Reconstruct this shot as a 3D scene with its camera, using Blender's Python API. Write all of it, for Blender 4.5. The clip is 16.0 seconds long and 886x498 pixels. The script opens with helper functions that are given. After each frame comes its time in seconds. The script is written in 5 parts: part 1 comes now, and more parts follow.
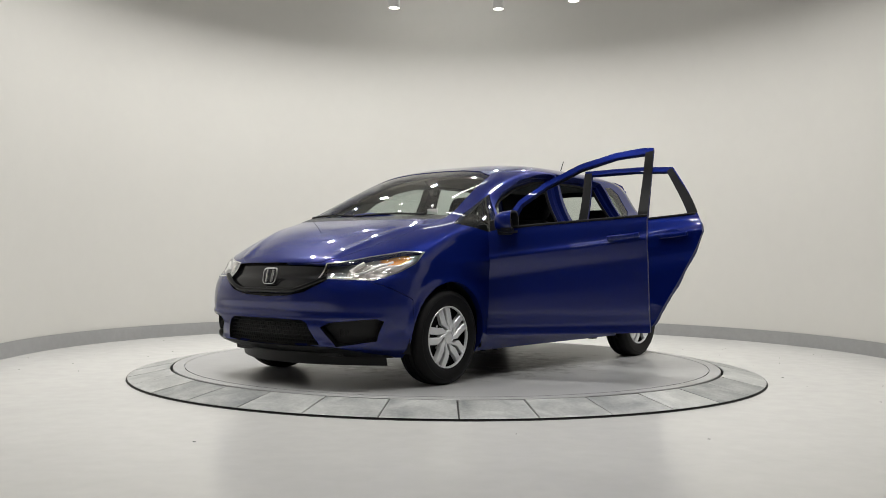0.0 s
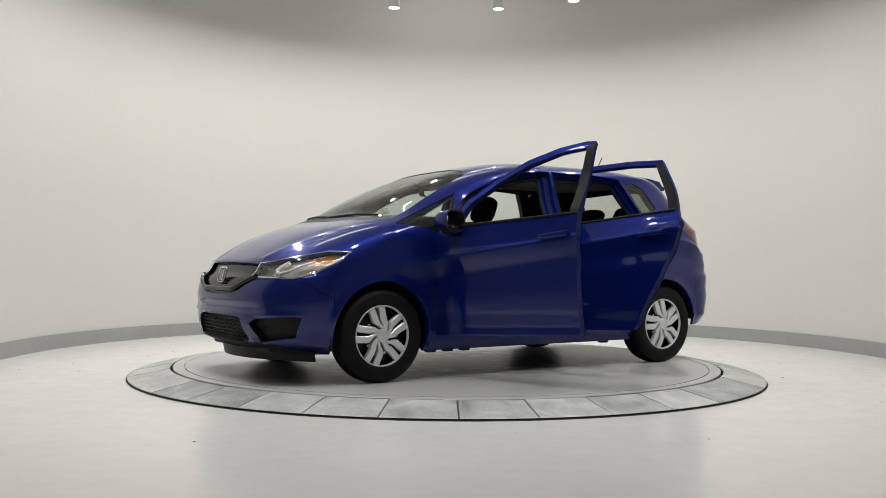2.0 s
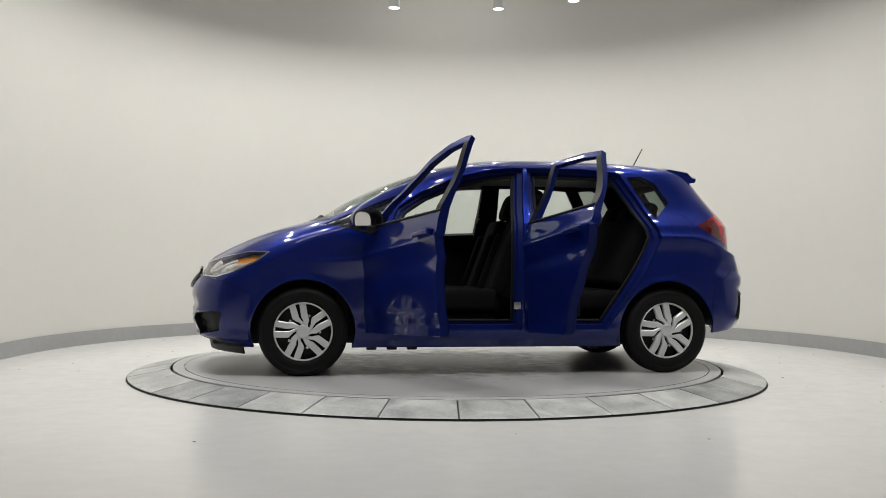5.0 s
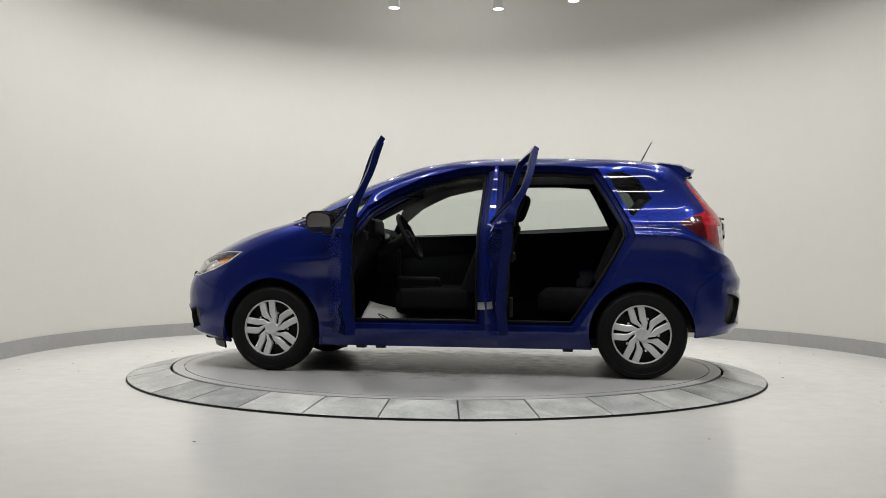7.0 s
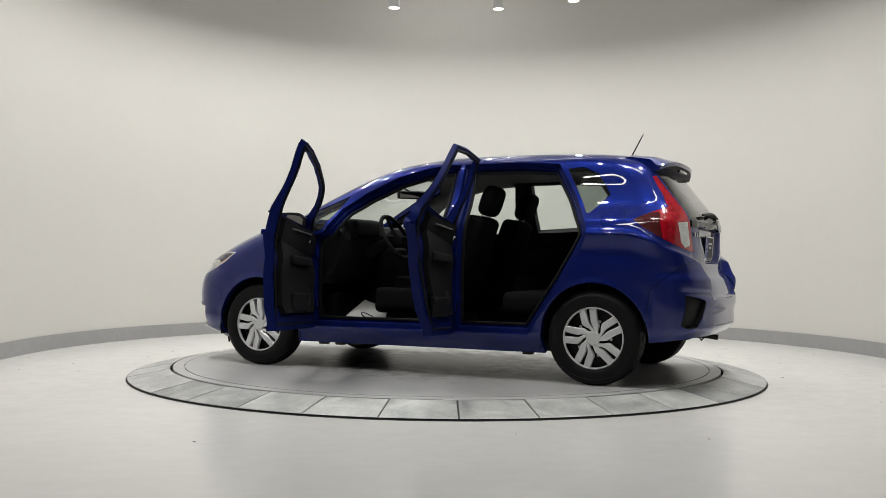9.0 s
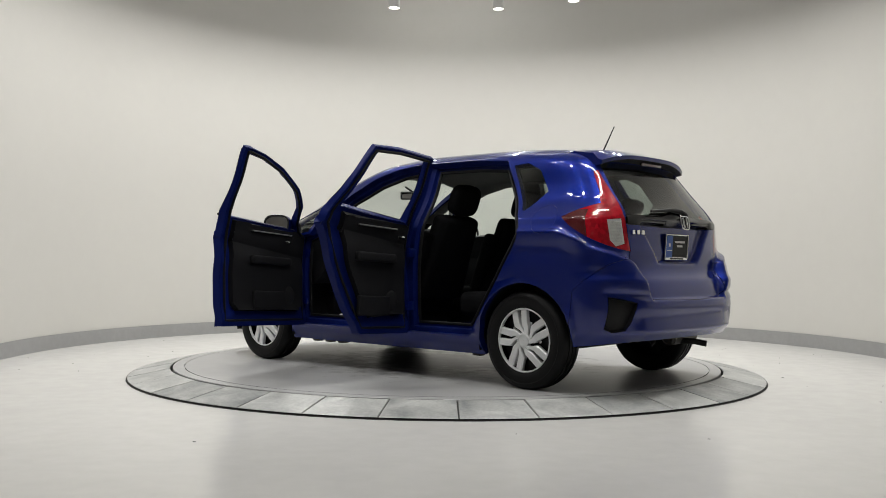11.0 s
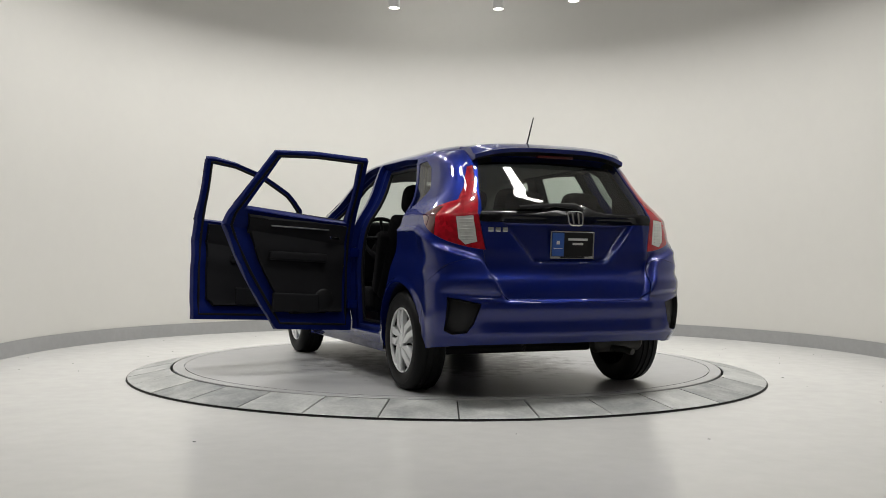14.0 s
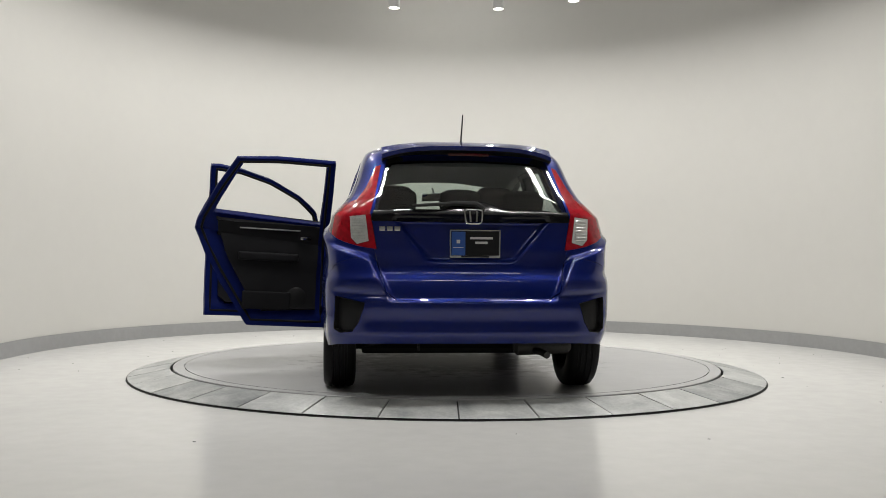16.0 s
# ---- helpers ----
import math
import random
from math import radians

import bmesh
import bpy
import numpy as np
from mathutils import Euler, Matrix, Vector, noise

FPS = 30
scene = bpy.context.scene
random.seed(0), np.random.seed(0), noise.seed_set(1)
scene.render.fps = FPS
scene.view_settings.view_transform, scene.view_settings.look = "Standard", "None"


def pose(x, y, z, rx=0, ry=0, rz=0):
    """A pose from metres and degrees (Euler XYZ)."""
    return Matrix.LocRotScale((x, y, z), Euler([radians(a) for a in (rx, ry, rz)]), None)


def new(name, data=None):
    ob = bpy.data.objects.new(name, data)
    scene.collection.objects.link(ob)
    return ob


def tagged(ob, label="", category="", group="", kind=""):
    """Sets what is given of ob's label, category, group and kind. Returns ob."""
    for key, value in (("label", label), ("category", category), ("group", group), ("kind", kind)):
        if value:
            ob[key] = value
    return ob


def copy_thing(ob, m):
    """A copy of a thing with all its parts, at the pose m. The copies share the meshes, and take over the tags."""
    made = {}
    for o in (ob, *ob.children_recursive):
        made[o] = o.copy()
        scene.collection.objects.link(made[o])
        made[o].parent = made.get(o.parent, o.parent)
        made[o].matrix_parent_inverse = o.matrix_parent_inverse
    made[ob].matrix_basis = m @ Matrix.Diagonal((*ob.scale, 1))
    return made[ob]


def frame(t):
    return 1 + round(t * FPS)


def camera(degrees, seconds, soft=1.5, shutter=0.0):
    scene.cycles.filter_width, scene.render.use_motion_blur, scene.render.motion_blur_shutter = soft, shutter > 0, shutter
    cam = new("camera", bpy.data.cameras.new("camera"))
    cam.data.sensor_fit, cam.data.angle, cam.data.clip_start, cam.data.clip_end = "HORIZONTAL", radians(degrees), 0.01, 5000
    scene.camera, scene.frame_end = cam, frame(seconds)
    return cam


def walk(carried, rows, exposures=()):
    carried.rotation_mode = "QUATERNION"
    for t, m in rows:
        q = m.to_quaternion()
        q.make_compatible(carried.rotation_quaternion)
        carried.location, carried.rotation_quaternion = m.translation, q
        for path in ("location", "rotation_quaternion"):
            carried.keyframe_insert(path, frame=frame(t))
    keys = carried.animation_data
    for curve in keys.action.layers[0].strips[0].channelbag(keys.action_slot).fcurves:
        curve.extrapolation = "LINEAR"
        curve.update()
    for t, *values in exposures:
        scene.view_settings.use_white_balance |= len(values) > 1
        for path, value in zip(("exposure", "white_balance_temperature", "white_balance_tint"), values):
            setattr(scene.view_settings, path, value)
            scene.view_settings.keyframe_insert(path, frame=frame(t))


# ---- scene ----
import functools

# camera: one tripod shot
cam = camera(49.823, 16.0, soft=0.9)
EYE = pose(0, -7.3958, 0.7708) @ pose(0, 0, 0, 0, 0, 0.2627) @ pose(0, 0, 0, 90.7391) @ pose(0, 0, 0, 0, 0, 0.453)
walk(cam, [(0, EYE), (16, EYE)], exposures=[(0, 0.0), (16, 0.0)])

# ---- light ----
FLOOR_Z = -0.073
CEIL_Z = 4.75
ROOM = (0.14, 0.80, 3.848)          # centre and radius of the curved wall
world = bpy.data.worlds.new("world")
world.use_nodes = True
world.node_tree.nodes["Background"].inputs[0].default_value = (0.9, 0.95, 1.0, 1)
world.node_tree.nodes["Background"].inputs[1].default_value = 0.02
scene.world = world
RING_ANGLES = [-35.7, -14.7, 13.1, 33.7] + [57 + 24.6 * k for k in range(11)]
LAMP_Z = 3.57
RING = []                           # plan of the hanging downlights, wider in front of the plate
for a in RING_ANGLES:
    reach = 2.40 if math.cos(radians(a)) > -0.35 else 2.95
    RING.append((reach * math.sin(radians(a)), 0.8 + reach * math.cos(radians(a))))


def lamp_spot(x, y, z, power, size, blend=0.6, tilt=(0, 0)):
    d = bpy.data.lights.new("downlight_beam", "SPOT")
    d.energy, d.spot_size, d.spot_blend, d.shadow_soft_size, d.color = power, radians(size), blend, 0.055, (1.0, 0.985, 0.935)
    ob = new("downlight_beam", d)
    ob.matrix_basis = pose(x, y, z, tilt[0], tilt[1], 0)
    return ob


def lamp_disk(x, y, z, power, spread):
    d = bpy.data.lights.new("downlight_lens", "AREA")
    d.shape, d.size, d.energy, d.color = "DISK", 0.10, power, (1.0, 0.99, 0.955)
    d.spread = radians(spread)
    ob = new("downlight_lens", d)
    ob.matrix_basis = pose(x, y, z)
    return ob


def lamp_area(x, y, z, sx, sy, power):
    d = bpy.data.lights.new("panel_beam", "AREA")
    d.shape, d.size, d.size_y, d.energy, d.color = "RECTANGLE", sx, sy, power, (1.0, 0.985, 0.94)
    ob = new("panel_beam", d)
    ob.matrix_basis = pose(x, y, z)
    return ob


for lx, ly in RING:
    lamp_disk(lx, ly, LAMP_Z - 0.010, 17.2, 174)
    lamp_spot(lx, ly, LAMP_Z - 0.012, 33, 72, 0.9)
# second and third are unseen, added to widen the wash along the wall
WASHERS = [(0.10, 3.45, 4.55), (-1.75, 2.75, 4.55), (2.05, 2.75, 4.55), (-2.75, -0.9, 4.55), (3.0, -0.9, 4.55)]    # round lamps close under the ceiling, nearer the wall
for w, power in zip(WASHERS, (15, 0.5, 1.5, 0.5, 0.5)):
    lamp_disk(*w, power, 180)
# last two, over the hall, are unseen additions that light the car's near side
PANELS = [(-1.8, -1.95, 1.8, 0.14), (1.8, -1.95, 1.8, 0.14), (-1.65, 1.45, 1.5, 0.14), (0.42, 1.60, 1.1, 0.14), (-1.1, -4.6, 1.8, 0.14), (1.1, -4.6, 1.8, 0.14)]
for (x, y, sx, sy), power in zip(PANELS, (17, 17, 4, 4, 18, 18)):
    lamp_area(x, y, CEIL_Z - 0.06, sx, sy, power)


# ---- materials ----
def nodes_of(name):
    m = bpy.data.materials.new(name)
    m.use_nodes = True
    nt = m.node_tree
    return m, nt, nt.nodes["Principled BSDF"]


def simple(name, color, rough=0.5, metal=0.0, coat=0.0, var=0.12, scale=8.0, bump=0.0, bump_scale=200.0, rough_var=0.1, **extra):
    """Principled with noise in colour and roughness at two scales and a fine bump."""
    m, nt, p = nodes_of(name)
    n, l = nt.nodes, nt.links
    tc = n.new("ShaderNodeTexCoord")
    a = n.new("ShaderNodeTexNoise"); a.inputs["Scale"].default_value = scale; a.inputs["Detail"].default_value = 6
    b = n.new("ShaderNodeTexNoise"); b.inputs["Scale"].default_value = scale * 9; b.inputs["Detail"].default_value = 4
    l.new(tc.outputs["Object"], a.inputs["Vector"]); l.new(tc.outputs["Object"], b.inputs["Vector"])
    mx = n.new("ShaderNodeMath"); mx.operation = "ADD"
    l.new(a.outputs[0], mx.inputs[0]); l.new(b.outputs[0], mx.inputs[1])
    r = n.new("ShaderNodeMapRange")
    r.inputs["From Min"].default_value, r.inputs["From Max"].default_value = 0.6, 1.4
    l.new(mx.outputs[0], r.inputs["Value"])
    c = n.new("ShaderNodeMix"); c.data_type = "RGBA"
    c.inputs[6].default_value = (*[v * (1 - var) for v in color], 1)
    c.inputs[7].default_value = (*[min(1, v * (1 + var)) for v in color], 1)
    l.new(r.outputs[0], c.inputs[0]); l.new(c.outputs[2], p.inputs["Base Color"])
    rr = n.new("ShaderNodeMapRange")
    rr.inputs["To Min"].default_value, rr.inputs["To Max"].default_value = max(0.02, rough * (1 - rough_var)), min(1, rough * (1 + rough_var))
    l.new(b.outputs[0], rr.inputs["Value"]); l.new(rr.outputs[0], p.inputs["Roughness"])
    p.inputs["Metallic"].default_value, p.inputs["Coat Weight"].default_value = metal, coat
    p.inputs["Coat Roughness"].default_value = 0.03
    if bump:
        bt = n.new("ShaderNodeTexNoise"); bt.inputs["Scale"].default_value = bump_scale; bt.inputs["Detail"].default_value = 3
        l.new(tc.outputs["Object"], bt.inputs["Vector"])
        bp = n.new("ShaderNodeBump"); bp.inputs["Strength"].default_value = bump; bp.inputs["Distance"].default_value = 0.002
        l.new(bt.outputs[0], bp.inputs["Height"]); l.new(bp.outputs[0], p.inputs["Normal"])
    for k, v in extra.items():
        p.inputs[k.replace("_", " ")].default_value = v
    return m


def glow(name, color, strength):
    m, nt, p = nodes_of(name)
    p.inputs["Base Color"].default_value = (*color, 1)
    p.inputs["Emission Color"].default_value = (*color, 1)
    p.inputs["Emission Strength"].default_value = strength
    return m


def clear_glass(name, tint, gloss=1.0):
    """Thin sheet: tinted see-through plus a Fresnel reflection."""
    m = bpy.data.materials.new(name)
    m.use_nodes = True
    nt = m.node_tree; n, l = nt.nodes, nt.links
    n.clear()
    out = n.new("ShaderNodeOutputMaterial")
    t = n.new("ShaderNodeBsdfTransparent"); t.inputs[0].default_value = (*tint, 1)
    g = n.new("ShaderNodeBsdfGlossy"); g.inputs["Roughness"].default_value = 0.02
    f = n.new("ShaderNodeLayerWeight"); f.inputs[0].default_value = 0.5
    e = n.new("ShaderNodeMath"); e.operation = "POWER"; e.inputs[1].default_value = 4.0
    k = n.new("ShaderNodeMath"); k.operation = "MULTIPLY_ADD"; k.inputs[1].default_value = 0.8 * gloss; k.inputs[2].default_value = 0.075 * gloss
    l.new(f.outputs["Facing"], e.inputs[0])
    mix = n.new("ShaderNodeMixShader")
    l.new(e.outputs[0], k.inputs[0]); l.new(k.outputs[0], mix.inputs[0])
    l.new(t.outputs[0], mix.inputs[1]); l.new(g.outputs[0], mix.inputs[2]); l.new(mix.outputs[0], out.inputs[0])
    return m


def paint_material():
    """Metallic blue with fine flakes and a clear coat."""
    m, nt, p = nodes_of("blue_paint")
    n, l = nt.nodes, nt.links
    tc = n.new("ShaderNodeTexCoord")
    v = n.new("ShaderNodeTexVoronoi"); v.inputs["Scale"].default_value = 1400
    l.new(tc.outputs["Object"], v.inputs["Vector"])
    c = n.new("ShaderNodeMix"); c.data_type = "RGBA"
    c.inputs[6].default_value, c.inputs[7].default_value = (0.0023, 0.0068, 0.074, 1), (0.0046, 0.0158, 0.174, 1)
    l.new(v.outputs["Color"], c.inputs[0]); l.new(c.outputs[2], p.inputs["Base Color"])
    d = n.new("ShaderNodeTexNoise"); d.inputs["Scale"].default_value = 3.0
    l.new(tc.outputs["Object"], d.inputs["Vector"])
    r = n.new("ShaderNodeMapRange"); r.inputs["To Min"].default_value, r.inputs["To Max"].default_value = 0.30, 0.38
    l.new(d.outputs[0], r.inputs["Value"]); l.new(r.outputs[0], p.inputs["Roughness"])
    p.inputs["Metallic"].default_value, p.inputs["Coat Weight"].default_value, p.inputs["Coat Roughness"].default_value = 0.42, 1.0, 0.008
    p.inputs["Specular IOR Level"].default_value = 0.0
    return m


def floor_material():
    """Polished pale epoxy: glossy, faintly mottled, with scuffs."""
    m, nt, p = nodes_of("polished_floor")
    n, l = nt.nodes, nt.links
    tc = n.new("ShaderNodeTexCoord")
    a = n.new("ShaderNodeTexNoise"); a.inputs["Scale"].default_value = 0.7; a.inputs["Detail"].default_value = 7
    b = n.new("ShaderNodeTexNoise"); b.inputs["Scale"].default_value = 9; b.inputs["Detail"].default_value = 5
    l.new(tc.outputs["Object"], a.inputs["Vector"]); l.new(tc.outputs["Object"], b.inputs["Vector"])
    s = n.new("ShaderNodeMath"); s.operation = "ADD"
    l.new(a.outputs[0], s.inputs[0]); l.new(b.outputs[0], s.inputs[1])
    r = n.new("ShaderNodeMapRange"); r.inputs["From Min"].default_value, r.inputs["From Max"].default_value = 0.65, 1.35
    l.new(s.outputs[0], r.inputs["Value"])
    c = n.new("ShaderNodeMix"); c.data_type = "RGBA"
    c.inputs[6].default_value, c.inputs[7].default_value = (0.60, 0.595, 0.58, 1), (0.64, 0.635, 0.62, 1)
    l.new(r.outputs[0], c.inputs[0]); l.new(c.outputs[2], p.inputs["Base Color"])
    q = n.new("ShaderNodeMapRange"); q.inputs["To Min"].default_value, q.inputs["To Max"].default_value = 0.20, 0.24
    l.new(b.outputs[0], q.inputs["Value"]); l.new(q.outputs[0], p.inputs["Roughness"])
    p.inputs["IOR"].default_value = 1.5
    return m


PAINT = paint_material()
JAMBPAINT = simple("blue_jamb_paint", (0.0027, 0.0082, 0.082), 0.45, metal=0.0, coat=0.0, var=0.15, Specular_IOR_Level=0.1)
POSTFILM = simple("satin_black_film", (0.005, 0.005, 0.006), 0.42, Specular_IOR_Level=0.12)
FLOOR = floor_material()
WALL = simple("wall_paint", (0.53, 0.520, 0.492), 0.75, var=0.02, scale=0.8, bump=0.1, bump_scale=120)
# tone of the added hall, chosen for what the car and its mirrors reflect
DARKWALL = simple("hall_wall_paint", (0.45, 0.44, 0.42), 0.8, var=0.1, scale=0.8)
CEILING = simple("ceiling_paint", (0.55, 0.54, 0.52), 0.9, var=0.03, scale=1.0)
BASE = simple("baseboard_vinyl", (0.27, 0.27, 0.27), 0.45, var=0.08, scale=2.0)
def disc_material():
    """Worn grey steel plate with a dark oily stain about the middle, widened to paint in the car's shade."""
    m, nt, p = nodes_of("turntable_steel")
    n, l = nt.nodes, nt.links
    tc = n.new("ShaderNodeTexCoord")
    a = n.new("ShaderNodeTexNoise"); a.inputs["Scale"].default_value = 1.3; a.inputs["Detail"].default_value = 8; a.inputs["Distortion"].default_value = 0.6
    b = n.new("ShaderNodeTexNoise"); b.inputs["Scale"].default_value = 7.0; b.inputs["Detail"].default_value = 8; b.inputs["Roughness"].default_value = 0.65
    l.new(tc.outputs["Object"], a.inputs["Vector"]); l.new(tc.outputs["Object"], b.inputs["Vector"])
    base = n.new("ShaderNodeMix"); base.data_type = "RGBA"
    base.inputs[6].default_value, base.inputs[7].default_value = (0.34, 0.34, 0.345, 1), (0.43, 0.43, 0.435, 1)
    l.new(a.outputs[0], base.inputs[0])
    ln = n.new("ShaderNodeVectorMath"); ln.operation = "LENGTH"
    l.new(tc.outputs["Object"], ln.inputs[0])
    # reaches well past the oil stain, so the colour also darkens like the car's shadow
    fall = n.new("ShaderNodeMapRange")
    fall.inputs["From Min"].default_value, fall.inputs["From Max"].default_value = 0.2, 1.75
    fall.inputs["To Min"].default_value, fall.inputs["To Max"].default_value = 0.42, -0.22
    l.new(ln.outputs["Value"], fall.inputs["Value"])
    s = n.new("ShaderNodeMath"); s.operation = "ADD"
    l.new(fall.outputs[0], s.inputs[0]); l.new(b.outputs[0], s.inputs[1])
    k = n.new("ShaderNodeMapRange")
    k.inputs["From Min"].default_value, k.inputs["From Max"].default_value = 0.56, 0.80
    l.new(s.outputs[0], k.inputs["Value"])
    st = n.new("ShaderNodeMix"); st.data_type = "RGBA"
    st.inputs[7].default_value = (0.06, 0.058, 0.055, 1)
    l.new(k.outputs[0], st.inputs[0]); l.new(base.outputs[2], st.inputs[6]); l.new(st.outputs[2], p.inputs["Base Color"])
    r = n.new("ShaderNodeMapRange"); r.inputs["To Min"].default_value, r.inputs["To Max"].default_value = 0.24, 0.38
    l.new(b.outputs[0], r.inputs["Value"]); l.new(r.outputs[0], p.inputs["Roughness"])
    return m


def tile_material():
    """Honed grey stone; each tile has its own tone and cloudy veins."""
    m, nt, p = nodes_of("ring_tile_stone")
    n, l = nt.nodes, nt.links
    tc = n.new("ShaderNodeTexCoord"); oi = n.new("ShaderNodeObjectInfo")
    mp = n.new("ShaderNodeVectorMath"); mp.operation = "ADD"
    sc = n.new("ShaderNodeVectorMath"); sc.operation = "SCALE"; sc.inputs[0].default_value = (13, 7, 3)
    l.new(oi.outputs["Random"], sc.inputs["Scale"]); l.new(tc.outputs["Object"], mp.inputs[0]); l.new(sc.outputs[0], mp.inputs[1])
    a = n.new("ShaderNodeTexNoise"); a.inputs["Scale"].default_value = 5; a.inputs["Detail"].default_value = 8; a.inputs["Distortion"].default_value = 0.8
    b = n.new("ShaderNodeTexNoise"); b.inputs["Scale"].default_value = 60; b.inputs["Detail"].default_value = 4
    l.new(mp.outputs[0], a.inputs["Vector"]); l.new(mp.outputs[0], b.inputs["Vector"])
    s = n.new("ShaderNodeMath"); s.operation = "MULTIPLY_ADD"; s.inputs[1].default_value = 0.3
    l.new(b.outputs[0], s.inputs[0]); l.new(a.outputs[0], s.inputs[2])
    q = n.new("ShaderNodeMath"); q.operation = "MULTIPLY_ADD"; q.inputs[1].default_value = 0.34
    l.new(oi.outputs["Random"], q.inputs[0]); l.new(s.outputs[0], q.inputs[2])
    r = n.new("ShaderNodeMapRange"); r.inputs["From Min"].default_value, r.inputs["From Max"].default_value = 0.55, 1.15
    l.new(q.outputs[0], r.inputs["Value"])
    c = n.new("ShaderNodeMix"); c.data_type = "RGBA"
    c.inputs[6].default_value, c.inputs[7].default_value = (0.17, 0.18, 0.185, 1), (0.60, 0.605, 0.59, 1)
    l.new(r.outputs[0], c.inputs[0]); l.new(c.outputs[2], p.inputs["Base Color"])
    t = n.new("ShaderNodeMapRange"); t.inputs["To Min"].default_value, t.inputs["To Max"].default_value = 0.22, 0.45
    l.new(a.outputs[0], t.inputs["Value"]); l.new(t.outputs[0], p.inputs["Roughness"])
    bp = n.new("ShaderNodeBump"); bp.inputs["Strength"].default_value = 0.15; bp.inputs["Distance"].default_value = 0.002
    l.new(b.outputs[0], bp.inputs["Height"]); l.new(bp.outputs[0], p.inputs["Normal"])
    return m


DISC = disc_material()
STONE = tile_material()
JOINT = simple("joint_grout", (0.04, 0.04, 0.04), 0.8)
STEEL = simple("brushed_steel", (0.45, 0.45, 0.45), 0.35, metal=0.9)
BLACK = simple("black_plastic", (0.008, 0.008, 0.009), 0.5, bump=0.2, bump_scale=500, Specular_IOR_Level=0.25)
GLOSSBLACK = simple("gloss_black", (0.004, 0.004, 0.005), 0.16, Specular_IOR_Level=0.3)
RUBBER = simple("tyre_rubber", (0.006, 0.006, 0.0065), 0.55, bump=0.2, bump_scale=150, Specular_IOR_Level=0.16)
SILVER = simple("silver_wheel_paint", (0.70, 0.71, 0.72), 0.34, metal=0.40, coat=0.3, var=0.05)
EXHAUST = simple("dull_exhaust_steel", (0.035, 0.033, 0.03), 0.55, metal=0.5, var=0.3)
CHROME = simple("chrome", (0.75, 0.76, 0.78), 0.10, metal=1.0, var=0.03)
CLOTH = simple("black_seat_cloth", (0.0065, 0.0065, 0.0075), 0.95, bump=0.6, bump_scale=700, var=0.3, scale=40, Specular_IOR_Level=0.06)
TRIM = simple("dark_cabin_trim", (0.0085, 0.0085, 0.010), 0.62, bump=0.4, bump_scale=600, Specular_IOR_Level=0.12)
LINER = simple("grey_headlining", (0.22, 0.22, 0.21), 0.95, bump=0.3, bump_scale=500)
def tail_material():
    """Red lens over small pressed facets, light and deep red."""
    m, nt, p = nodes_of("red_lens")
    n, l = nt.nodes, nt.links
    tc = n.new("ShaderNodeTexCoord")
    w = n.new("ShaderNodeTexNoise"); w.inputs["Scale"].default_value = 9
    f = n.new("ShaderNodeTexVoronoi"); f.inputs["Scale"].default_value = 44
    l.new(tc.outputs["Object"], w.inputs["Vector"]); l.new(tc.outputs["Object"], f.inputs["Vector"])
    mu = n.new("ShaderNodeMath"); mu.operation = "MULTIPLY"
    l.new(w.outputs[0], mu.inputs[0]); l.new(f.outputs["Color"], mu.inputs[1])
    c = n.new("ShaderNodeMix"); c.data_type = "RGBA"
    c.inputs[6].default_value, c.inputs[7].default_value = (0.20, 0.0018, 0.007, 1), (0.55, 0.006, 0.020, 1)
    l.new(mu.outputs[0], c.inputs[0]); l.new(c.outputs[2], p.inputs["Base Color"])
    b = n.new("ShaderNodeBump"); b.inputs["Strength"].default_value = 0.10; b.inputs["Distance"].default_value = 0.01
    l.new(mu.outputs[0], b.inputs["Height"]); l.new(b.outputs[0], p.inputs["Normal"])
    p.inputs["Roughness"].default_value, p.inputs["Coat Weight"].default_value, p.inputs["Coat Roughness"].default_value = 0.22, 1.0, 0.01
    p.inputs["Specular IOR Level"].default_value = 0.05
    return m


REDLENS = tail_material()
DARKRED = simple("dark_red_lens", (0.055, 0.0012, 0.003), 0.10, coat=1.0, var=0.2, scale=25)
WHITELENS = simple("ribbed_clear_lens", (0.62, 0.62, 0.60), 0.2, metal=0.3, coat=1.0, var=0.2, scale=40)
AMBER = simple("amber_lens", (0.70, 0.25, 0.03), 0.15, coat=1.0)
def facet_material():
    """Mirror-bright lamp bowl pressed into small facets."""
    m, nt, p = nodes_of("faceted_reflector")
    n, l = nt.nodes, nt.links
    tc = n.new("ShaderNodeTexCoord")
    v = n.new("ShaderNodeTexVoronoi"); v.inputs["Scale"].default_value = 15
    w = n.new("ShaderNodeTexNoise"); w.inputs["Scale"].default_value = 12
    l.new(tc.outputs["Object"], v.inputs["Vector"]); l.new(tc.outputs["Object"], w.inputs["Vector"])
    b = n.new("ShaderNodeBump"); b.inputs["Strength"].default_value = 0.48; b.inputs["Distance"].default_value = 0.02
    l.new(v.outputs["Distance"], b.inputs["Height"]); l.new(b.outputs[0], p.inputs["Normal"])
    r = n.new("ShaderNodeMapRange"); r.inputs["To Min"].default_value, r.inputs["To Max"].default_value = 0.14, 0.30
    l.new(w.outputs[0], r.inputs["Value"]); l.new(r.outputs[0], p.inputs["Roughness"])
    p.inputs["Base Color"].default_value = (0.84, 0.81, 0.78, 1)
    p.inputs["Metallic"].default_value = 0.7
    return m


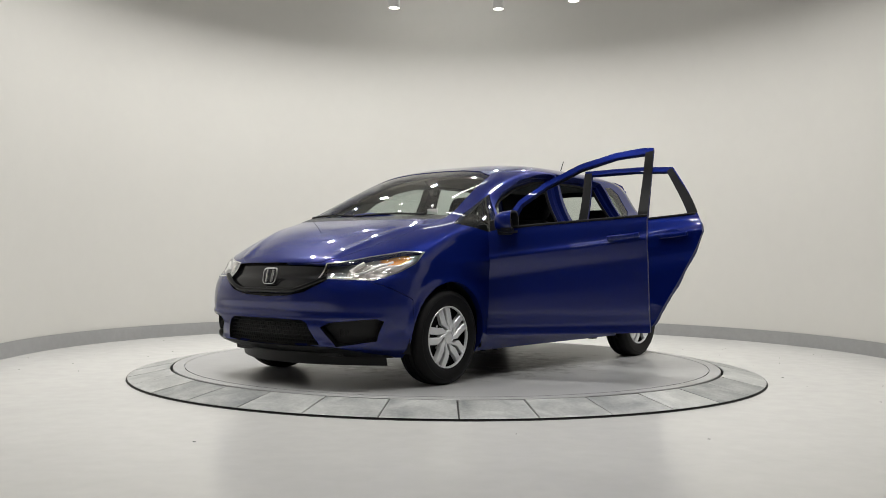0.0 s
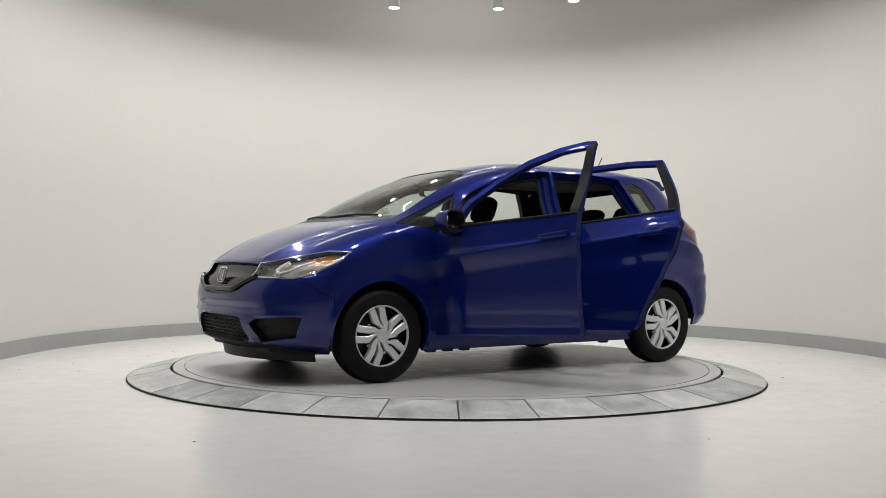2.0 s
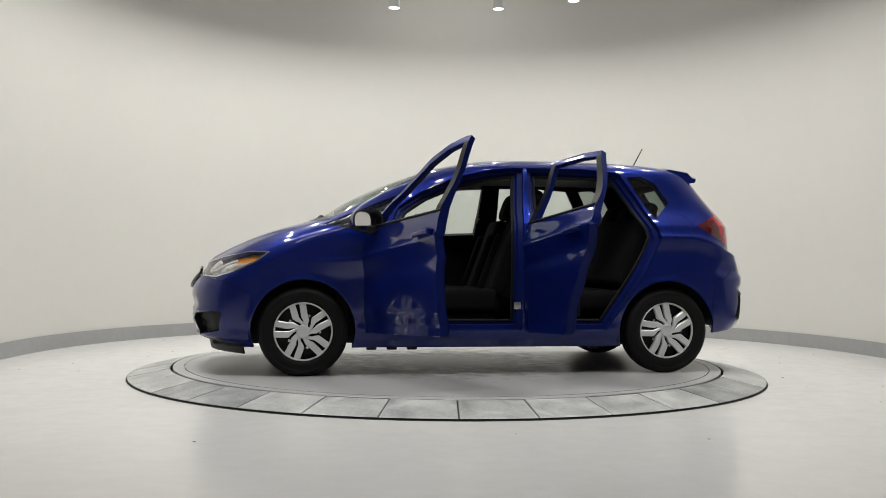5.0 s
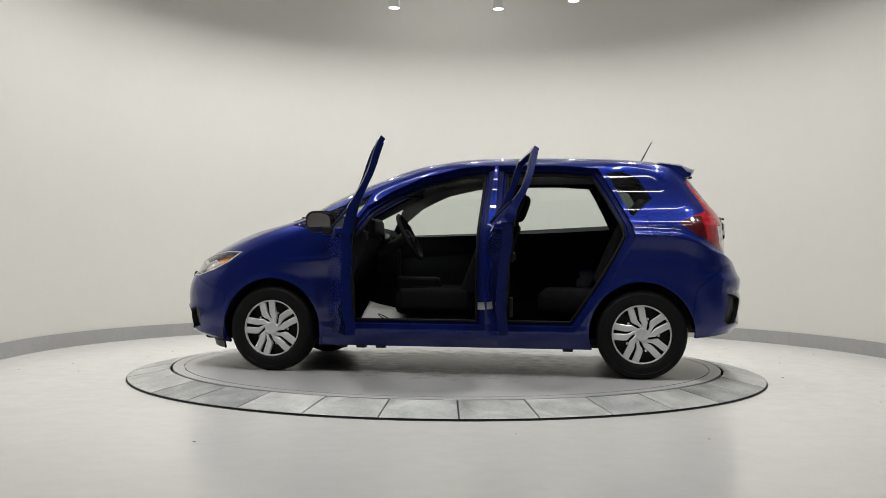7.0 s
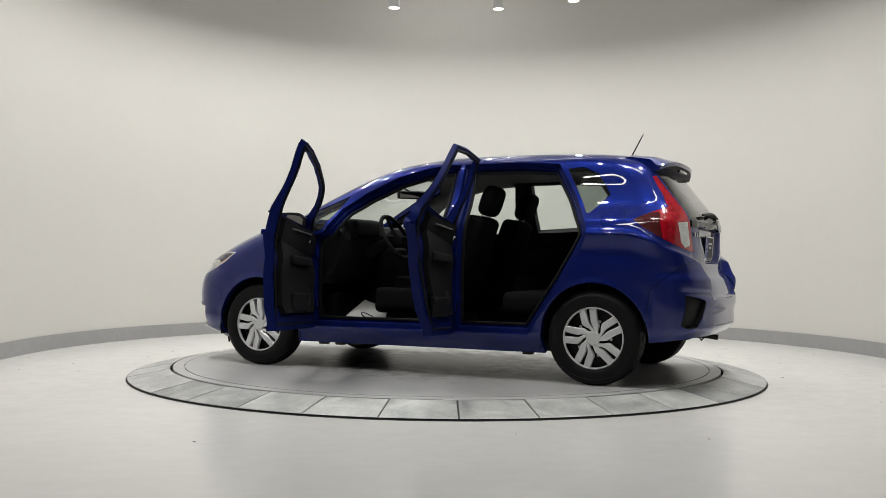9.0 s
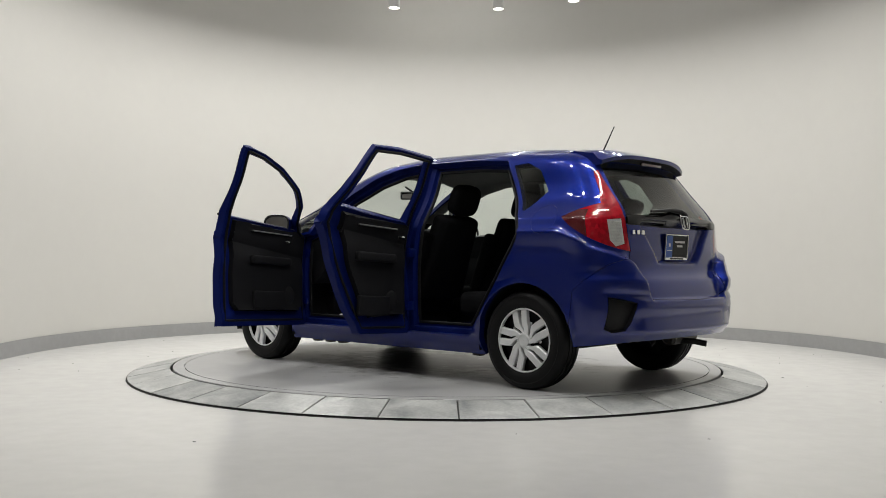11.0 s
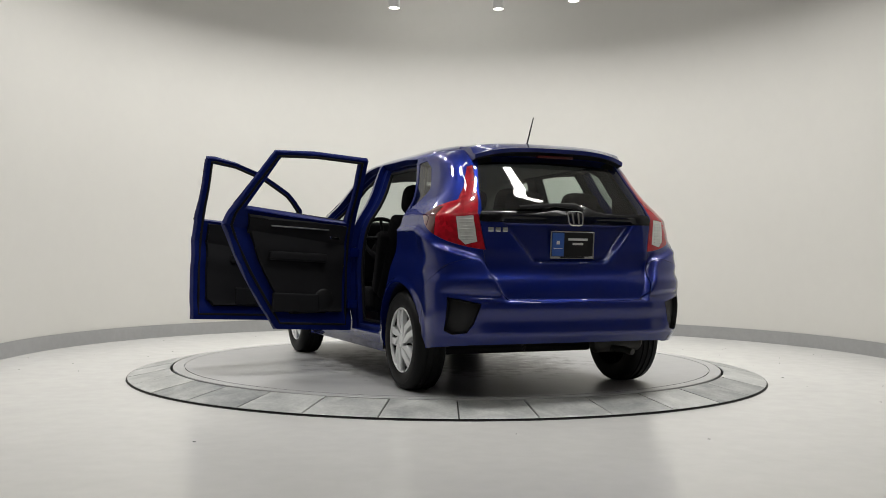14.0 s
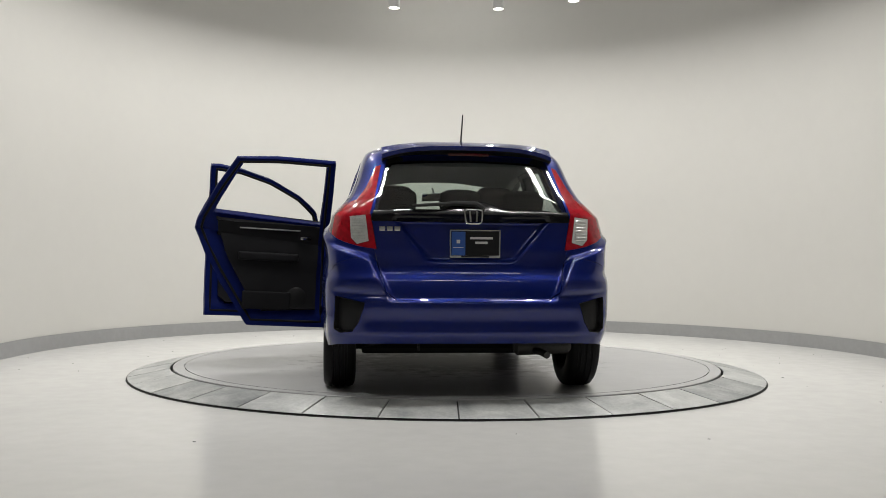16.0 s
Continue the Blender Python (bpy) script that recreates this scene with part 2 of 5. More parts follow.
REFLECTOR = facet_material()
GUIDE = simple("pale_light_guide", (0.90, 0.88, 0.86), 0.3, coat=0.5, var=0.05)
SMOKE = simple("smoked_lamp_liner", (0.20, 0.22, 0.25), 0.30, metal=0.8, var=0.2, scale=30)
WHITE = simple("white_lamp_housing", (0.62, 0.62, 0.61), 0.4)
PAPER = simple("white_paper", (0.60, 0.60, 0.59), 0.7)
BLUEFILM = simple("blue_print", (0.02, 0.08, 0.32), 0.5)
RED = simple("red_print", (0.55, 0.02, 0.05), 0.6)
DARKGLASS = clear_glass("dark_privacy_glass", (0.34, 0.38, 0.36))
REARGLASS = clear_glass("tinted_rear_glass", (0.68, 0.74, 0.70), 1.3)
CLEARGLASS = clear_glass("clear_window_glass", (0.80, 0.86, 0.83), 1.1)
LENSGLASS = clear_glass("clear_lamp_cover", (0.95, 0.95, 0.95), 1.2)
MIRROR = simple("mirror_glass", (0.80, 0.80, 0.80), 0.02, metal=1.0, var=0.0, rough_var=0.0)
LAMPGLOW = glow("downlight_lens", (1.0, 0.97, 0.92), 14)
PANELGLOW = glow("panel_diffuser", (1.0, 0.98, 0.95), 4)


# ---- mesh helpers ----
def finish(name, bm, material, parent=None, label="", smooth=35):
    me = bpy.data.meshes.new(name)
    lay = bm.verts.layers.float_vector.get("nrm")
    given = [tuple(v[lay]) for v in bm.verts] if lay else None
    bm.to_mesh(me)
    bm.free()
    for m in (material if isinstance(material, (list, tuple)) else [material]):
        me.materials.append(m)
    if smooth:
        me.shade_smooth()
        me.set_sharp_from_angle(angle=radians(smooth))
        if given:
            me.normals_split_custom_set_from_vertices(given)
    ob = new(name, me)
    if parent:
        ob.parent = parent
    return tagged(ob, label=label)


def part(name, bm, material, parent, label="", smooth=35):
    return finish(name, bm, material, parent, label, smooth)


def thing(name, label, category, group="", kind=""):
    return tagged(new(name), label, category, group, kind)


def box(bm, cx, cy, cz, sx, sy, sz, bevel=0.0, segs=2, m=None):
    r = bmesh.ops.create_cube(bm, size=1, matrix=(m or Matrix()) @ Matrix.Translation((cx, cy, cz)) @ Matrix.Diagonal((sx, sy, sz, 1)))
    if bevel:
        es = list({e for v in r["verts"] for e in v.link_edges})
        bmesh.ops.bevel(bm, geom=es, offset=bevel, segments=segs, affect="EDGES", profile=0.6)
    return bm


def lathe(bm, profile, segs=48, axis="Z", m=None, mat=None):
    """Turn (radius, height) pairs about an axis."""
    rings = []
    for r, h in profile:
        ring = []
        for k in range(segs):
            a = 2 * math.pi * k / segs
            co = Vector((r * math.cos(a), r * math.sin(a), h)) if axis == "Z" else Vector((r * math.cos(a), h, r * math.sin(a)))
            ring.append(bm.verts.new((m @ co) if m else co))
        rings.append(ring)
    for a, b in zip(rings, rings[1:]):
        for k in range(segs):
            f = bm.faces.new((a[k], a[(k + 1) % segs], b[(k + 1) % segs], b[k]))
            if mat is not None:
                f.material_index = mat
    return rings


def prism(bm, poly, h0, h1, m=None, bevel=0.0):
    """Extrude a plan polygon (x, y) from z = h0 to h1, then place it by m."""
    lo = [bm.verts.new((x, y, h0)) for x, y in poly]
    hi = [bm.verts.new((x, y, h1)) for x, y in poly]
    fs = [bm.faces.new(lo[::-1]), bm.faces.new(hi)]
    k = len(poly)
    for i in range(k):
        fs.append(bm.faces.new((lo[i], lo[(i + 1) % k], hi[(i + 1) % k], hi[i])))
    vs = lo + hi
    if bevel:
        r = bmesh.ops.bevel(bm, geom=list({e for f in fs[:2] for e in f.edges}), offset=bevel, segments=2, affect="EDGES", profile=0.6)
        vs = list({v for v in vs if v.is_valid} | set(r["verts"]))
    if m:
        bmesh.ops.transform(bm, matrix=m, verts=vs)
    return vs


def tube(bm, pts, radius, segs=10, closed=False, radii=None):
    """Sweep a circle along points."""
    pts = [Vector(q) for q in pts]
    n = len(pts)
    rings = []
    up = Vector((0.0123, 0.31, 0.95)).normalized()
    for i, q in enumerate(pts):
        if closed:
            d = pts[(i + 1) % n] - pts[i - 1]
        else:
            d = pts[min(i + 1, n - 1)] - pts[max(i - 1, 0)]
        d.normalize()
        s = d.cross(up).normalized()
        t = s.cross(d).normalized()
        r = radii[i] if radii else radius
        rings.append([bm.verts.new(q + r * (math.cos(2 * math.pi * k / segs) * s + math.sin(2 * math.pi * k / segs) * t)) for k in range(segs)])
    for i in range(n if closed else n - 1):
        a, b = rings[i], rings[(i + 1) % n]
        for k in range(segs):
            bm.faces.new((a[k], a[(k + 1) % segs], b[(k + 1) % segs], b[k]))
    if not closed:
        bm.faces.new(rings[0][::-1]); bm.faces.new(rings[-1])
    return bm


# ---- the room ----
def wall_path():
    """Plan of the wall: a half circle behind the turntable, running on straight to both sides and closing behind the camera."""
    cx, cy, r = ROOM
    pts = [(cx + r, -2.2)]
    pts += [(cx + r, y) for y in (-1.5, -0.5)]
    pts += [(cx + r * math.cos(radians(a)), cy + r * math.sin(radians(a))) for a in range(0, 181, 3)]
    pts += [(cx - r, y) for y in (-0.5, -1.5)]
    pts += [(cx - r, -2.2)]
    return pts


def hall_path():
    """Plan of an added, darker hall in front of the stage, out of the camera's sight; it tones the car's reflections.
    """
    cx, cy, r = ROOM
    return [(cx - r - 0.15, -2.2), (cx - 6.5, -2.2), (cx - 6.5, -10.5), (cx + 6.5, -10.5), (cx + 6.5, -2.2), (cx + r + 0.15, -2.2)]


def offset_path(pts, d):
    cx, cy, r = ROOM
    out = []
    for x, y in pts:
        if y > cy:
            v = Vector((x - cx, y - cy)).normalized()
        else:
            v = Vector((1 if x > cx else -1, 0))
        out.append((x + v.x * d, y + v.y * d))
    return out


def band(name, d0, d1, z0, z1, material, label, category):
    bm = bmesh.new()
    pts = wall_path()
    a, b = offset_path(pts, d0), offset_path(pts, d1)
    rows = [[bm.verts.new((x, y, z)) for x, y in q] for q, z in ((a, z0), (a, z1), (b, z1), (b, z0))]
    n = len(pts)
    for j in range(4):
        p0, p1 = rows[j], rows[(j + 1) % 4]
        for i in range(n - 1):
            bm.faces.new((p0[i], p0[i + 1], p1[i + 1], p1[i]))
    for k in (0, n - 1):
        bm.faces.new([q[k] for q in rows])
    bmesh.ops.recalc_face_normals(bm, faces=bm.faces[:])
    return tagged(finish(name, bm, material, smooth=30), label, category, kind="structure")


def build_room():
    band("wall_curved", 0.0, 0.15, FLOOR_Z - 0.02, CEIL_Z, WALL, "smooth curved off-white painted studio wall", "wall")
    band("baseboard", -0.018, -0.003, FLOOR_Z, FLOOR_Z + 0.135, BASE, "mid-grey vinyl baseboard along the curved wall", "baseboard")
    bm = bmesh.new()
    pts = hall_path()
    for (x0, y0), (x1, y1) in zip(pts, pts[1:]):
        box(bm, (x0 + x1) / 2, (y0 + y1) / 2, (FLOOR_Z + CEIL_Z) / 2, abs(x1 - x0) + 0.1, abs(y1 - y0) + 0.1, CEIL_Z - FLOOR_Z + 0.02)
    tagged(finish("wall_hall", bm, DARKWALL, smooth=0), "plain off-white painted walls added round the unseen hall", "wall", kind="structure")
    bm = bmesh.new()
    whole = offset_path(wall_path(), 0.1) + [(x, y) for x, y in hall_path()]
    outer = [bm.verts.new((x, y, FLOOR_Z)) for x, y in whole]
    inner_r, n = 2.35, 96
    ring = [bm.verts.new((inner_r * math.cos(2 * math.pi * k / n), inner_r * math.sin(2 * math.pi * k / n), FLOOR_Z)) for k in range(n)]
    es = [bm.edges.new((outer[i], outer[(i + 1) % len(outer)])) for i in range(len(outer))]
    es += [bm.edges.new((ring[i], ring[(i + 1) % n])) for i in range(n)]
    bmesh.ops.triangle_fill(bm, edges=es, use_beauty=True, use_dissolve=False)
    bmesh.ops.recalc_face_normals(bm, faces=bm.faces[:])
    if bm.faces[:][0].normal.z < 0:
        bmesh.ops.reverse_faces(bm, faces=bm.faces[:])
    tagged(finish("floor", bm, FLOOR, smooth=0), "polished pale grey epoxy floor with faint scuffs", "floor", kind="structure")
    bm = bmesh.new()
    pts = whole
    lo = bm.faces.new([bm.verts.new((x, y, CEIL_Z)) for x, y in pts])
    hi = bm.faces.new([bm.verts.new((x, y, CEIL_Z + 0.12)) for x, y in pts][::-1])
    tagged(finish("ceiling", bm, CEILING, smooth=0), "off-white painted ceiling over the turntable", "ceiling", kind="structure")


def build_turntable_ring():
    """The fixed collar: a bed, and stone tiles sloping gently down to the floor."""
    ring = thing("turntable_ring", "fixed collar of grey stone tiles round the turntable", "turntable ring", kind="structure")
    bm = bmesh.new()
    lathe(bm, [(2.345, FLOOR_Z - 0.03), (2.345, FLOOR_Z + 0.006), (2.055, -0.012), (2.055, -0.08)], 144)
    part("bed", bm, JOINT, ring, "dark bedding under the tiles")
    bm = bmesh.new()
    lathe(bm, [(2.347, FLOOR_Z + 0.012), (2.3515, FLOOR_Z + 0.011), (2.353, FLOOR_Z + 0.004), (2.357, FLOOR_Z + 0.002), (2.359, FLOOR_Z - 0.006)], 144)
    part("edge_strip", bm, RUBBER, ring, "dark strip round the outer edge of the tiles")
    count, pitch = 34, 360 / 34
    r0, r1, z0, z1 = 2.058, 2.348, -0.004, FLOOR_Z + 0.015
    def tile_mesh():
        bm = bmesh.new()
        half = radians(pitch) / 2
        gap = 0.0042
        def row(r, z, g):
            h = half - (gap + g) / r
            return [bm.verts.new((r * math.sin(-h + 2 * h * k / 4), -r * math.cos(-h + 2 * h * k / 4), z)) for k in range(5)]
        rows = [row(r0, z0 - 0.02, 0), row(r0, z0 - 0.003, 0), row(r0 + 0.004, z0, 0.002), row(r1 - 0.004, z1, 0.002), row(r1, z1 - 0.003, 0), row(r1, z1 - 0.011, 0)]
        for a, b in zip(rows, rows[1:]):
            for k in range(4):
                bm.faces.new((a[k], b[k], b[k + 1], a[k + 1]))
        for e in (0, 4):
            f = [q[e] for q in rows]
            bm.faces.new(f if e else f[::-1])
        bmesh.ops.recalc_face_normals(bm, faces=bm.faces[:])
        me = bpy.data.meshes.new("tile")
        bm.to_mesh(me); bm.free()
        me.materials.append(STONE)
        return me
    me = tile_mesh()
    for k in range(count):
        ob = new("tile", me)
        ob.parent = ring
        ob.matrix_basis = pose(0, 0, 0.0008 * math.sin(k * 2.3), 0, 0, 1.7 + pitch * (k + 0.5))
    return ring


def build_disc():
    disc = thing("turntable_disc", "round grey steel turntable plate with tyre scuffs and painted-in shade under the car", "turntable")
    bm = bmesh.new()
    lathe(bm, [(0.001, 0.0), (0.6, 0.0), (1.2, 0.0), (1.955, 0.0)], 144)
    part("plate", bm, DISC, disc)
    bm = bmesh.new()
    lathe(bm, [(1.955, -0.012), (1.962, -0.012), (1.962, 0.0), (2.036, 0.0), (2.040, -0.004), (2.040, -0.06)], 144)
    part("edge_trim", bm, DISC, disc, "steel edge band of the turntable")
    return disc


def build_downlights():
    first = None
    for x, y in RING:
        if first is None:
            first = thing("downlight", "white cylindrical ceiling downlight, switched on", "ceiling lamp", "ring of downlights")
            bm = bmesh.new()
            lathe(bm, [(0.052, 0.012), (0.052, 0.0), (0.063, -0.004), (0.064, 0.0), (0.064, CEIL_Z - LAMP_Z), (0.001, CEIL_Z - LAMP_Z)], 32)
            part("housing", bm, WHITE, first, "white metal cylinder")
            bm = bmesh.new()
            lathe(bm, [(0.001, 0.004), (0.052, 0.004)], 32)
            part("lens", bm, LAMPGLOW, first, "glowing frosted lens")
            first.matrix_basis = pose(x, y, LAMP_Z)
        else:
            copy_thing(first, pose(x, y, LAMP_Z))
    washer = thing("ceiling_spot", "short white round ceiling lamp, switched on", "ceiling lamp", "wall-side lamps")
    bm = bmesh.new()
    lathe(bm, [(0.052, 0.012), (0.052, 0.0), (0.063, -0.004), (0.064, 0.0), (0.064, CEIL_Z - 4.56), (0.001, CEIL_Z - 4.56)], 32)
    part("housing", bm, WHITE, washer, "white metal cylinder")
    bm = bmesh.new()
    lathe(bm, [(0.001, 0.004), (0.052, 0.004)], 32)
    part("lens", bm, LAMPGLOW, washer, "glowing frosted lens")
    for i, (x, y, z) in enumerate(WASHERS):
        if i == 0:
            washer.matrix_basis = pose(x, y, z + 0.01)
        else:
            copy_thing(washer, pose(x, y, z + 0.01))
    # includes the two added hall panels
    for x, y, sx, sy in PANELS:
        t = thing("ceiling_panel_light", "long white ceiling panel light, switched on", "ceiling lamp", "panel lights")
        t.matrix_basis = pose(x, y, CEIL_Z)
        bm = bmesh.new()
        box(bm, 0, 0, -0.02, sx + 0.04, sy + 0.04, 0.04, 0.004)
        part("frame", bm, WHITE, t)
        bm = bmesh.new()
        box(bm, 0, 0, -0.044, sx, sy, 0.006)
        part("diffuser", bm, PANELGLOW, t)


def build_debris():
    """Small flakes of grit that lie about on the floor."""
    rng = random.Random(4)
    bm = bmesh.new()
    for _ in range(46):
        a, r = rng.uniform(0, 2 * math.pi), rng.uniform(2.5, 3.7)
        x, y = r * math.cos(a), 0.4 + r * math.sin(a)
        if math.hypot(x, y) < 2.45:
            continue
        s = rng.uniform(0.004, 0.013)
        box(bm, 0, 0, 0, s, s * rng.uniform(0.4, 0.9), 0.002, 0.0, 1, pose(x, y, FLOOR_Z + 0.001, 0, 0, rng.uniform(0, 180)))
    tagged(finish("grit", bm, JOINT, smooth=0), "small dark flakes of grit on the floor", "grit", kind="stuff")


build_room()
build_debris()
build_turntable_ring()
DISC_OB = build_disc()
build_downlights()


# ---- the car: x forward, y to its left, z up, origin between the axles on the ground ----
WB, TRACK, HUB_Z, TYRE_R = 1.265, 0.738, 0.297, 0.300
LEVELS = [  # height, front, rear, half width, front corner, rear corner
    (0.185, 1.87, -1.76, 0.77, 0.52, 0.35), (0.25, 1.995, -1.9, 0.806, 0.52, 0.35), (0.32, 2.035, -1.955, 0.824, 0.52, 0.35),
    (0.4, 2.05, -1.967, 0.832, 0.52, 0.35), (0.5, 2.055, -1.977, 0.838, 0.52, 0.35), (0.58, 2.045, -1.967, 0.842, 0.52, 0.35),
    (0.66, 2.01, -1.945, 0.846, 0.52, 0.35), (0.7, 1.97, -1.915, 0.847, 0.52, 0.35), (0.76, 1.934, -1.885, 0.846, 0.52, 0.3),
    (0.82, 1.844, -1.868, 0.842, 0.52, 0.3), (0.88, 1.734, -1.86, 0.836, 0.52, 0.3), (0.94, 1.604, -1.858, 0.828, 0.52, 0.3),
    (0.99, 1.464, -1.858, 0.815, 0.52, 0.3), (1.03, 1.31, -1.86, 0.802, 0.47, 0.3), (1.06, 1.205, -1.85, 0.785, 0.42, 0.31),
    (1.1, 1.12, -1.825, 0.764, 0.42, 0.31), (1.18, 0.995, -1.765, 0.722, 0.42, 0.31), (1.26, 0.84, -1.705, 0.687, 0.42, 0.31),
    (1.34, 0.65, -1.645, 0.662, 0.42, 0.31), (1.4, 0.49, -1.6, 0.64, 0.42, 0.34), (1.44, 0.36, -1.565, 0.617, 0.42, 0.42),
    (1.475, 0.215, -1.48, 0.553, 0.46, 0.55), (1.5, 0.08, -1.28, 0.478, 0.45, 0.55), (1.518, -0.07, -1, 0.362, 0.45, 0.45),
    (1.527, -0.2, -0.76, 0.19, 0.28, 0.28), (1.53, -0.38, -0.56, 0.04, 0.09, 0.09)]


def level_at(z):
    a = np.array(LEVELS)
    k = min(max(int(np.searchsorted(a[:, 0], z)) - 1, 0), len(a) - 2)
    h = a[k + 1, 0] - a[k, 0]
    t = (z - a[k, 0]) / h
    def slope(i):
        i = min(max(i, 1), len(a) - 2)
        d0 = (a[i] - a[i - 1]) / (a[i, 0] - a[i - 1, 0])
        d1 = (a[i + 1] - a[i]) / (a[i + 1, 0] - a[i, 0])
        return np.where(d0 * d1 > 0, 2 * d0 * d1 / np.where(d0 + d1 == 0, 1, d0 + d1), 0.0)
    m0, m1 = slope(k) * h, slope(k + 1) * h
    return ((2 * t ** 3 - 3 * t * t + 1) * a[k] + (t ** 3 - 2 * t * t + t) * m0 + (3 * t * t - 2 * t ** 3) * a[k + 1] + (t ** 3 - t * t) * m1)[1:]


SHOULDER = ((-1.90, 0.775), (-1.80, 0.815), (-1.64, 0.905), (-1.50, 0.955), (-1.20, 0.962), (-0.70, 0.915), (0.0, 0.852), (1.0, 0.775), (1.6, 0.745))


def shoulder_z(x):
    return float(np.interp(x, [q[0] for q in SHOULDER], [q[1] for q in SHOULDER]))


def crease(x, z):
    """Relief of the flank: the shoulder line, the hollow under it and the arch lips."""
    dy = 0.0
    if -1.85 < x < 1.45 and 0.3 < z < 1.12:
        dz = z - shoulder_z(x)
        fade = ease(1.45, 0.75, x) * ease(-1.85, -1.72, x)
        size = 0.015 + 0.009 * ease(-0.6, -1.2, x)
        dy += fade * (size * math.exp(dz / 0.07) if dz < 0 else size * math.exp(-dz / 0.016)) - fade * 0.013 * math.exp(-((dz + 0.13) / 0.07) ** 2)
    if -1.0 < x < 1.0 and z < 0.5:
        dy -= 0.012 * math.exp(-((z - 0.36) / 0.05) ** 2) * min(1, (1.0 - abs(x)) / 0.15)
    for cx in (WB, -WB):
        r = math.hypot(x - cx, z - 0.30)
        if 0.3 < r < 0.5:
            dy += 0.013 * math.exp(-((r - 0.345) / 0.026) ** 2)
    return dy


def ease(a, b, v):
    t = min(1, max(0, (v - a) / (b - a)))
    return t * t * (3 - 2 * t)


def end_relief(x, y, z):
    """Hollows of the tailgate round the number plate and above the bumper ledge, and of the nose."""
    if x < -1.6:
        plate = 0.042 * ease(0.014, -0.014, y - (0.250 + 0.86 * (z - 0.79))) * ease(0.762, 0.784, z) * ease(1.02, 0.99, z)
        edge = y - (0.470 + 0.47 * (z - 0.58))
        gate = 0.040 * ease(0.016, -0.016, edge) * ease(0.546, 0.560, z) * ease(0.86, 0.70, z)
        ledge = 0.790 + 0.30 * max(0, y - 0.55)
        hip = -0.042 * ease(0.565, 0.72, z) * ease(ledge + 0.006, ledge - 0.022, z) * ease(-0.016, 0.020, edge) * ease(-1.62, -1.78, x)
        notch = 0.013 * math.exp(-((z - 0.578 - 0.06 * max(0, y - 0.5)) / 0.016) ** 2) * ease(0.0, 0.03, edge) * ease(0.80, 0.74, y)
        under = 0.032 * ease(0.372, 0.30, z) + 0.012 * math.exp(-((z - 0.45) / 0.05) ** 2) * ease(0.66, 0.56, y)
        return plate + gate + hip + notch + under
    if x > 1.25:
        lip = -0.020 * math.exp(-((z - 0.46) / 0.05) ** 2) * ease(0.62, 0.45, y)
        blade = 0.022 * math.exp(-((z - 0.262) / 0.020) ** 2) * ease(0.36, 0.47, y) * ease(0.80, 0.70, y)
        brow = 0.010 * math.exp(-((z - 0.435) / 0.014) ** 2) * ease(0.80, 0.70, y)
        ridge = 0.5 * ease(0.765, 0.80, z) * ease(1.02, 0.97, z) * math.exp(-((y - 0.40 - 0.40 * (1.88 - x)) / 0.034) ** 2)
        return lip + blade + brow + 0.030 * ridge
    return 0.0


def outline(z, nf=48, ns=84, nr=84):
    """Left half of the body's plan at one height, from front centre to rear centre."""
    xf, xr, w, cf, cr = level_at(z)
    upper = ease(0.92, 1.08, z)
    pts = []
    for i in range(nf):
        a = math.pi / 2 * i / nf
        pts.append((xf - cf + cf * math.cos(a) ** (0.80 - 0.05 * upper), w * math.sin(a) ** (0.72 - 0.22 * upper)))
    x0, x1 = xf - cf, xr + cr
    for i in range(ns):
        pts.append((x0 + (x1 - x0) * i / ns, w))
    for i in range(nr + 1):
        a = math.pi / 2 * (1 - i / nr)
        pts.append((x1 - cr * max(0, math.cos(a)) ** 0.80, w * math.sin(a) ** (0.62 - 0.13 * ease(1.04, 1.14, z))))
    out = []
    for x, y in pts:
        k = min(1, y / w) ** 3
        y += k * (crease(x, z) - 0.012 * (min(abs(x), 1.7) / 1.5) ** 4 * ease(1.95, 1.40, abs(x)))
        y *= 1 - (0.028 * ease(0.1, -0.7, x) + 0.022 * ease(-0.8, -1.6, x)) * ease(1.03, 1.16, z)
        y *= 1 - 0.070 * ease(-0.35, 0.75, x) * ease(1.0, 1.24, z)
        x += end_relief(x, y, z)
        out.append((x, max(0, y), z))
    out[0] = (out[0][0], 0, z)
    out[-1] = (out[-1][0], 0, z)
    return out


def body_half():
    zs = [0.185, 0.196, 0.207, 0.218, 0.229, 0.240] + list(np.arange(0.25, 1.10, 0.0110)) + list(np.arange(1.10, 1.44, 0.022)) + [1.445, 1.455, 1.465, 1.475, 1.484, 1.492, 1.50, 1.507, 1.513, 1.518, 1.522, 1.525, 1.527, 1.5288, 1.530]
    bm = bmesh.new()
    tag = bm.faces.layers.int.new("tag")
    bm.faces.layers.int.new("was")
    rows = [[bm.verts.new(q) for q in outline(z)] for z in zs]
    for a, b in zip(rows, rows[1:]):
        for k in range(len(a) - 1):
            f = bm.faces.new((a[k], a[k + 1], b[k + 1], b[k]))
            f[tag] = 1
    bm.faces.new(rows[-1])[tag] = 1
    bmesh.ops.recalc_face_normals(bm, faces=bm.faces[:])
    top = max(bm.faces, key=lambda f: f.calc_center_median().z)
    if top.normal.z < 0:
        bmesh.ops.reverse_faces(bm, faces=bm.faces[:])
    bm.normal_update()
    lay = bm.verts.layers.float_vector.new("nrm")
    for v in bm.verts:
        n = v.normal.copy()
        if abs(v.co.y) < 1e-4:
            n.y = 0
        v[lay] = n.normalized()
    return bm


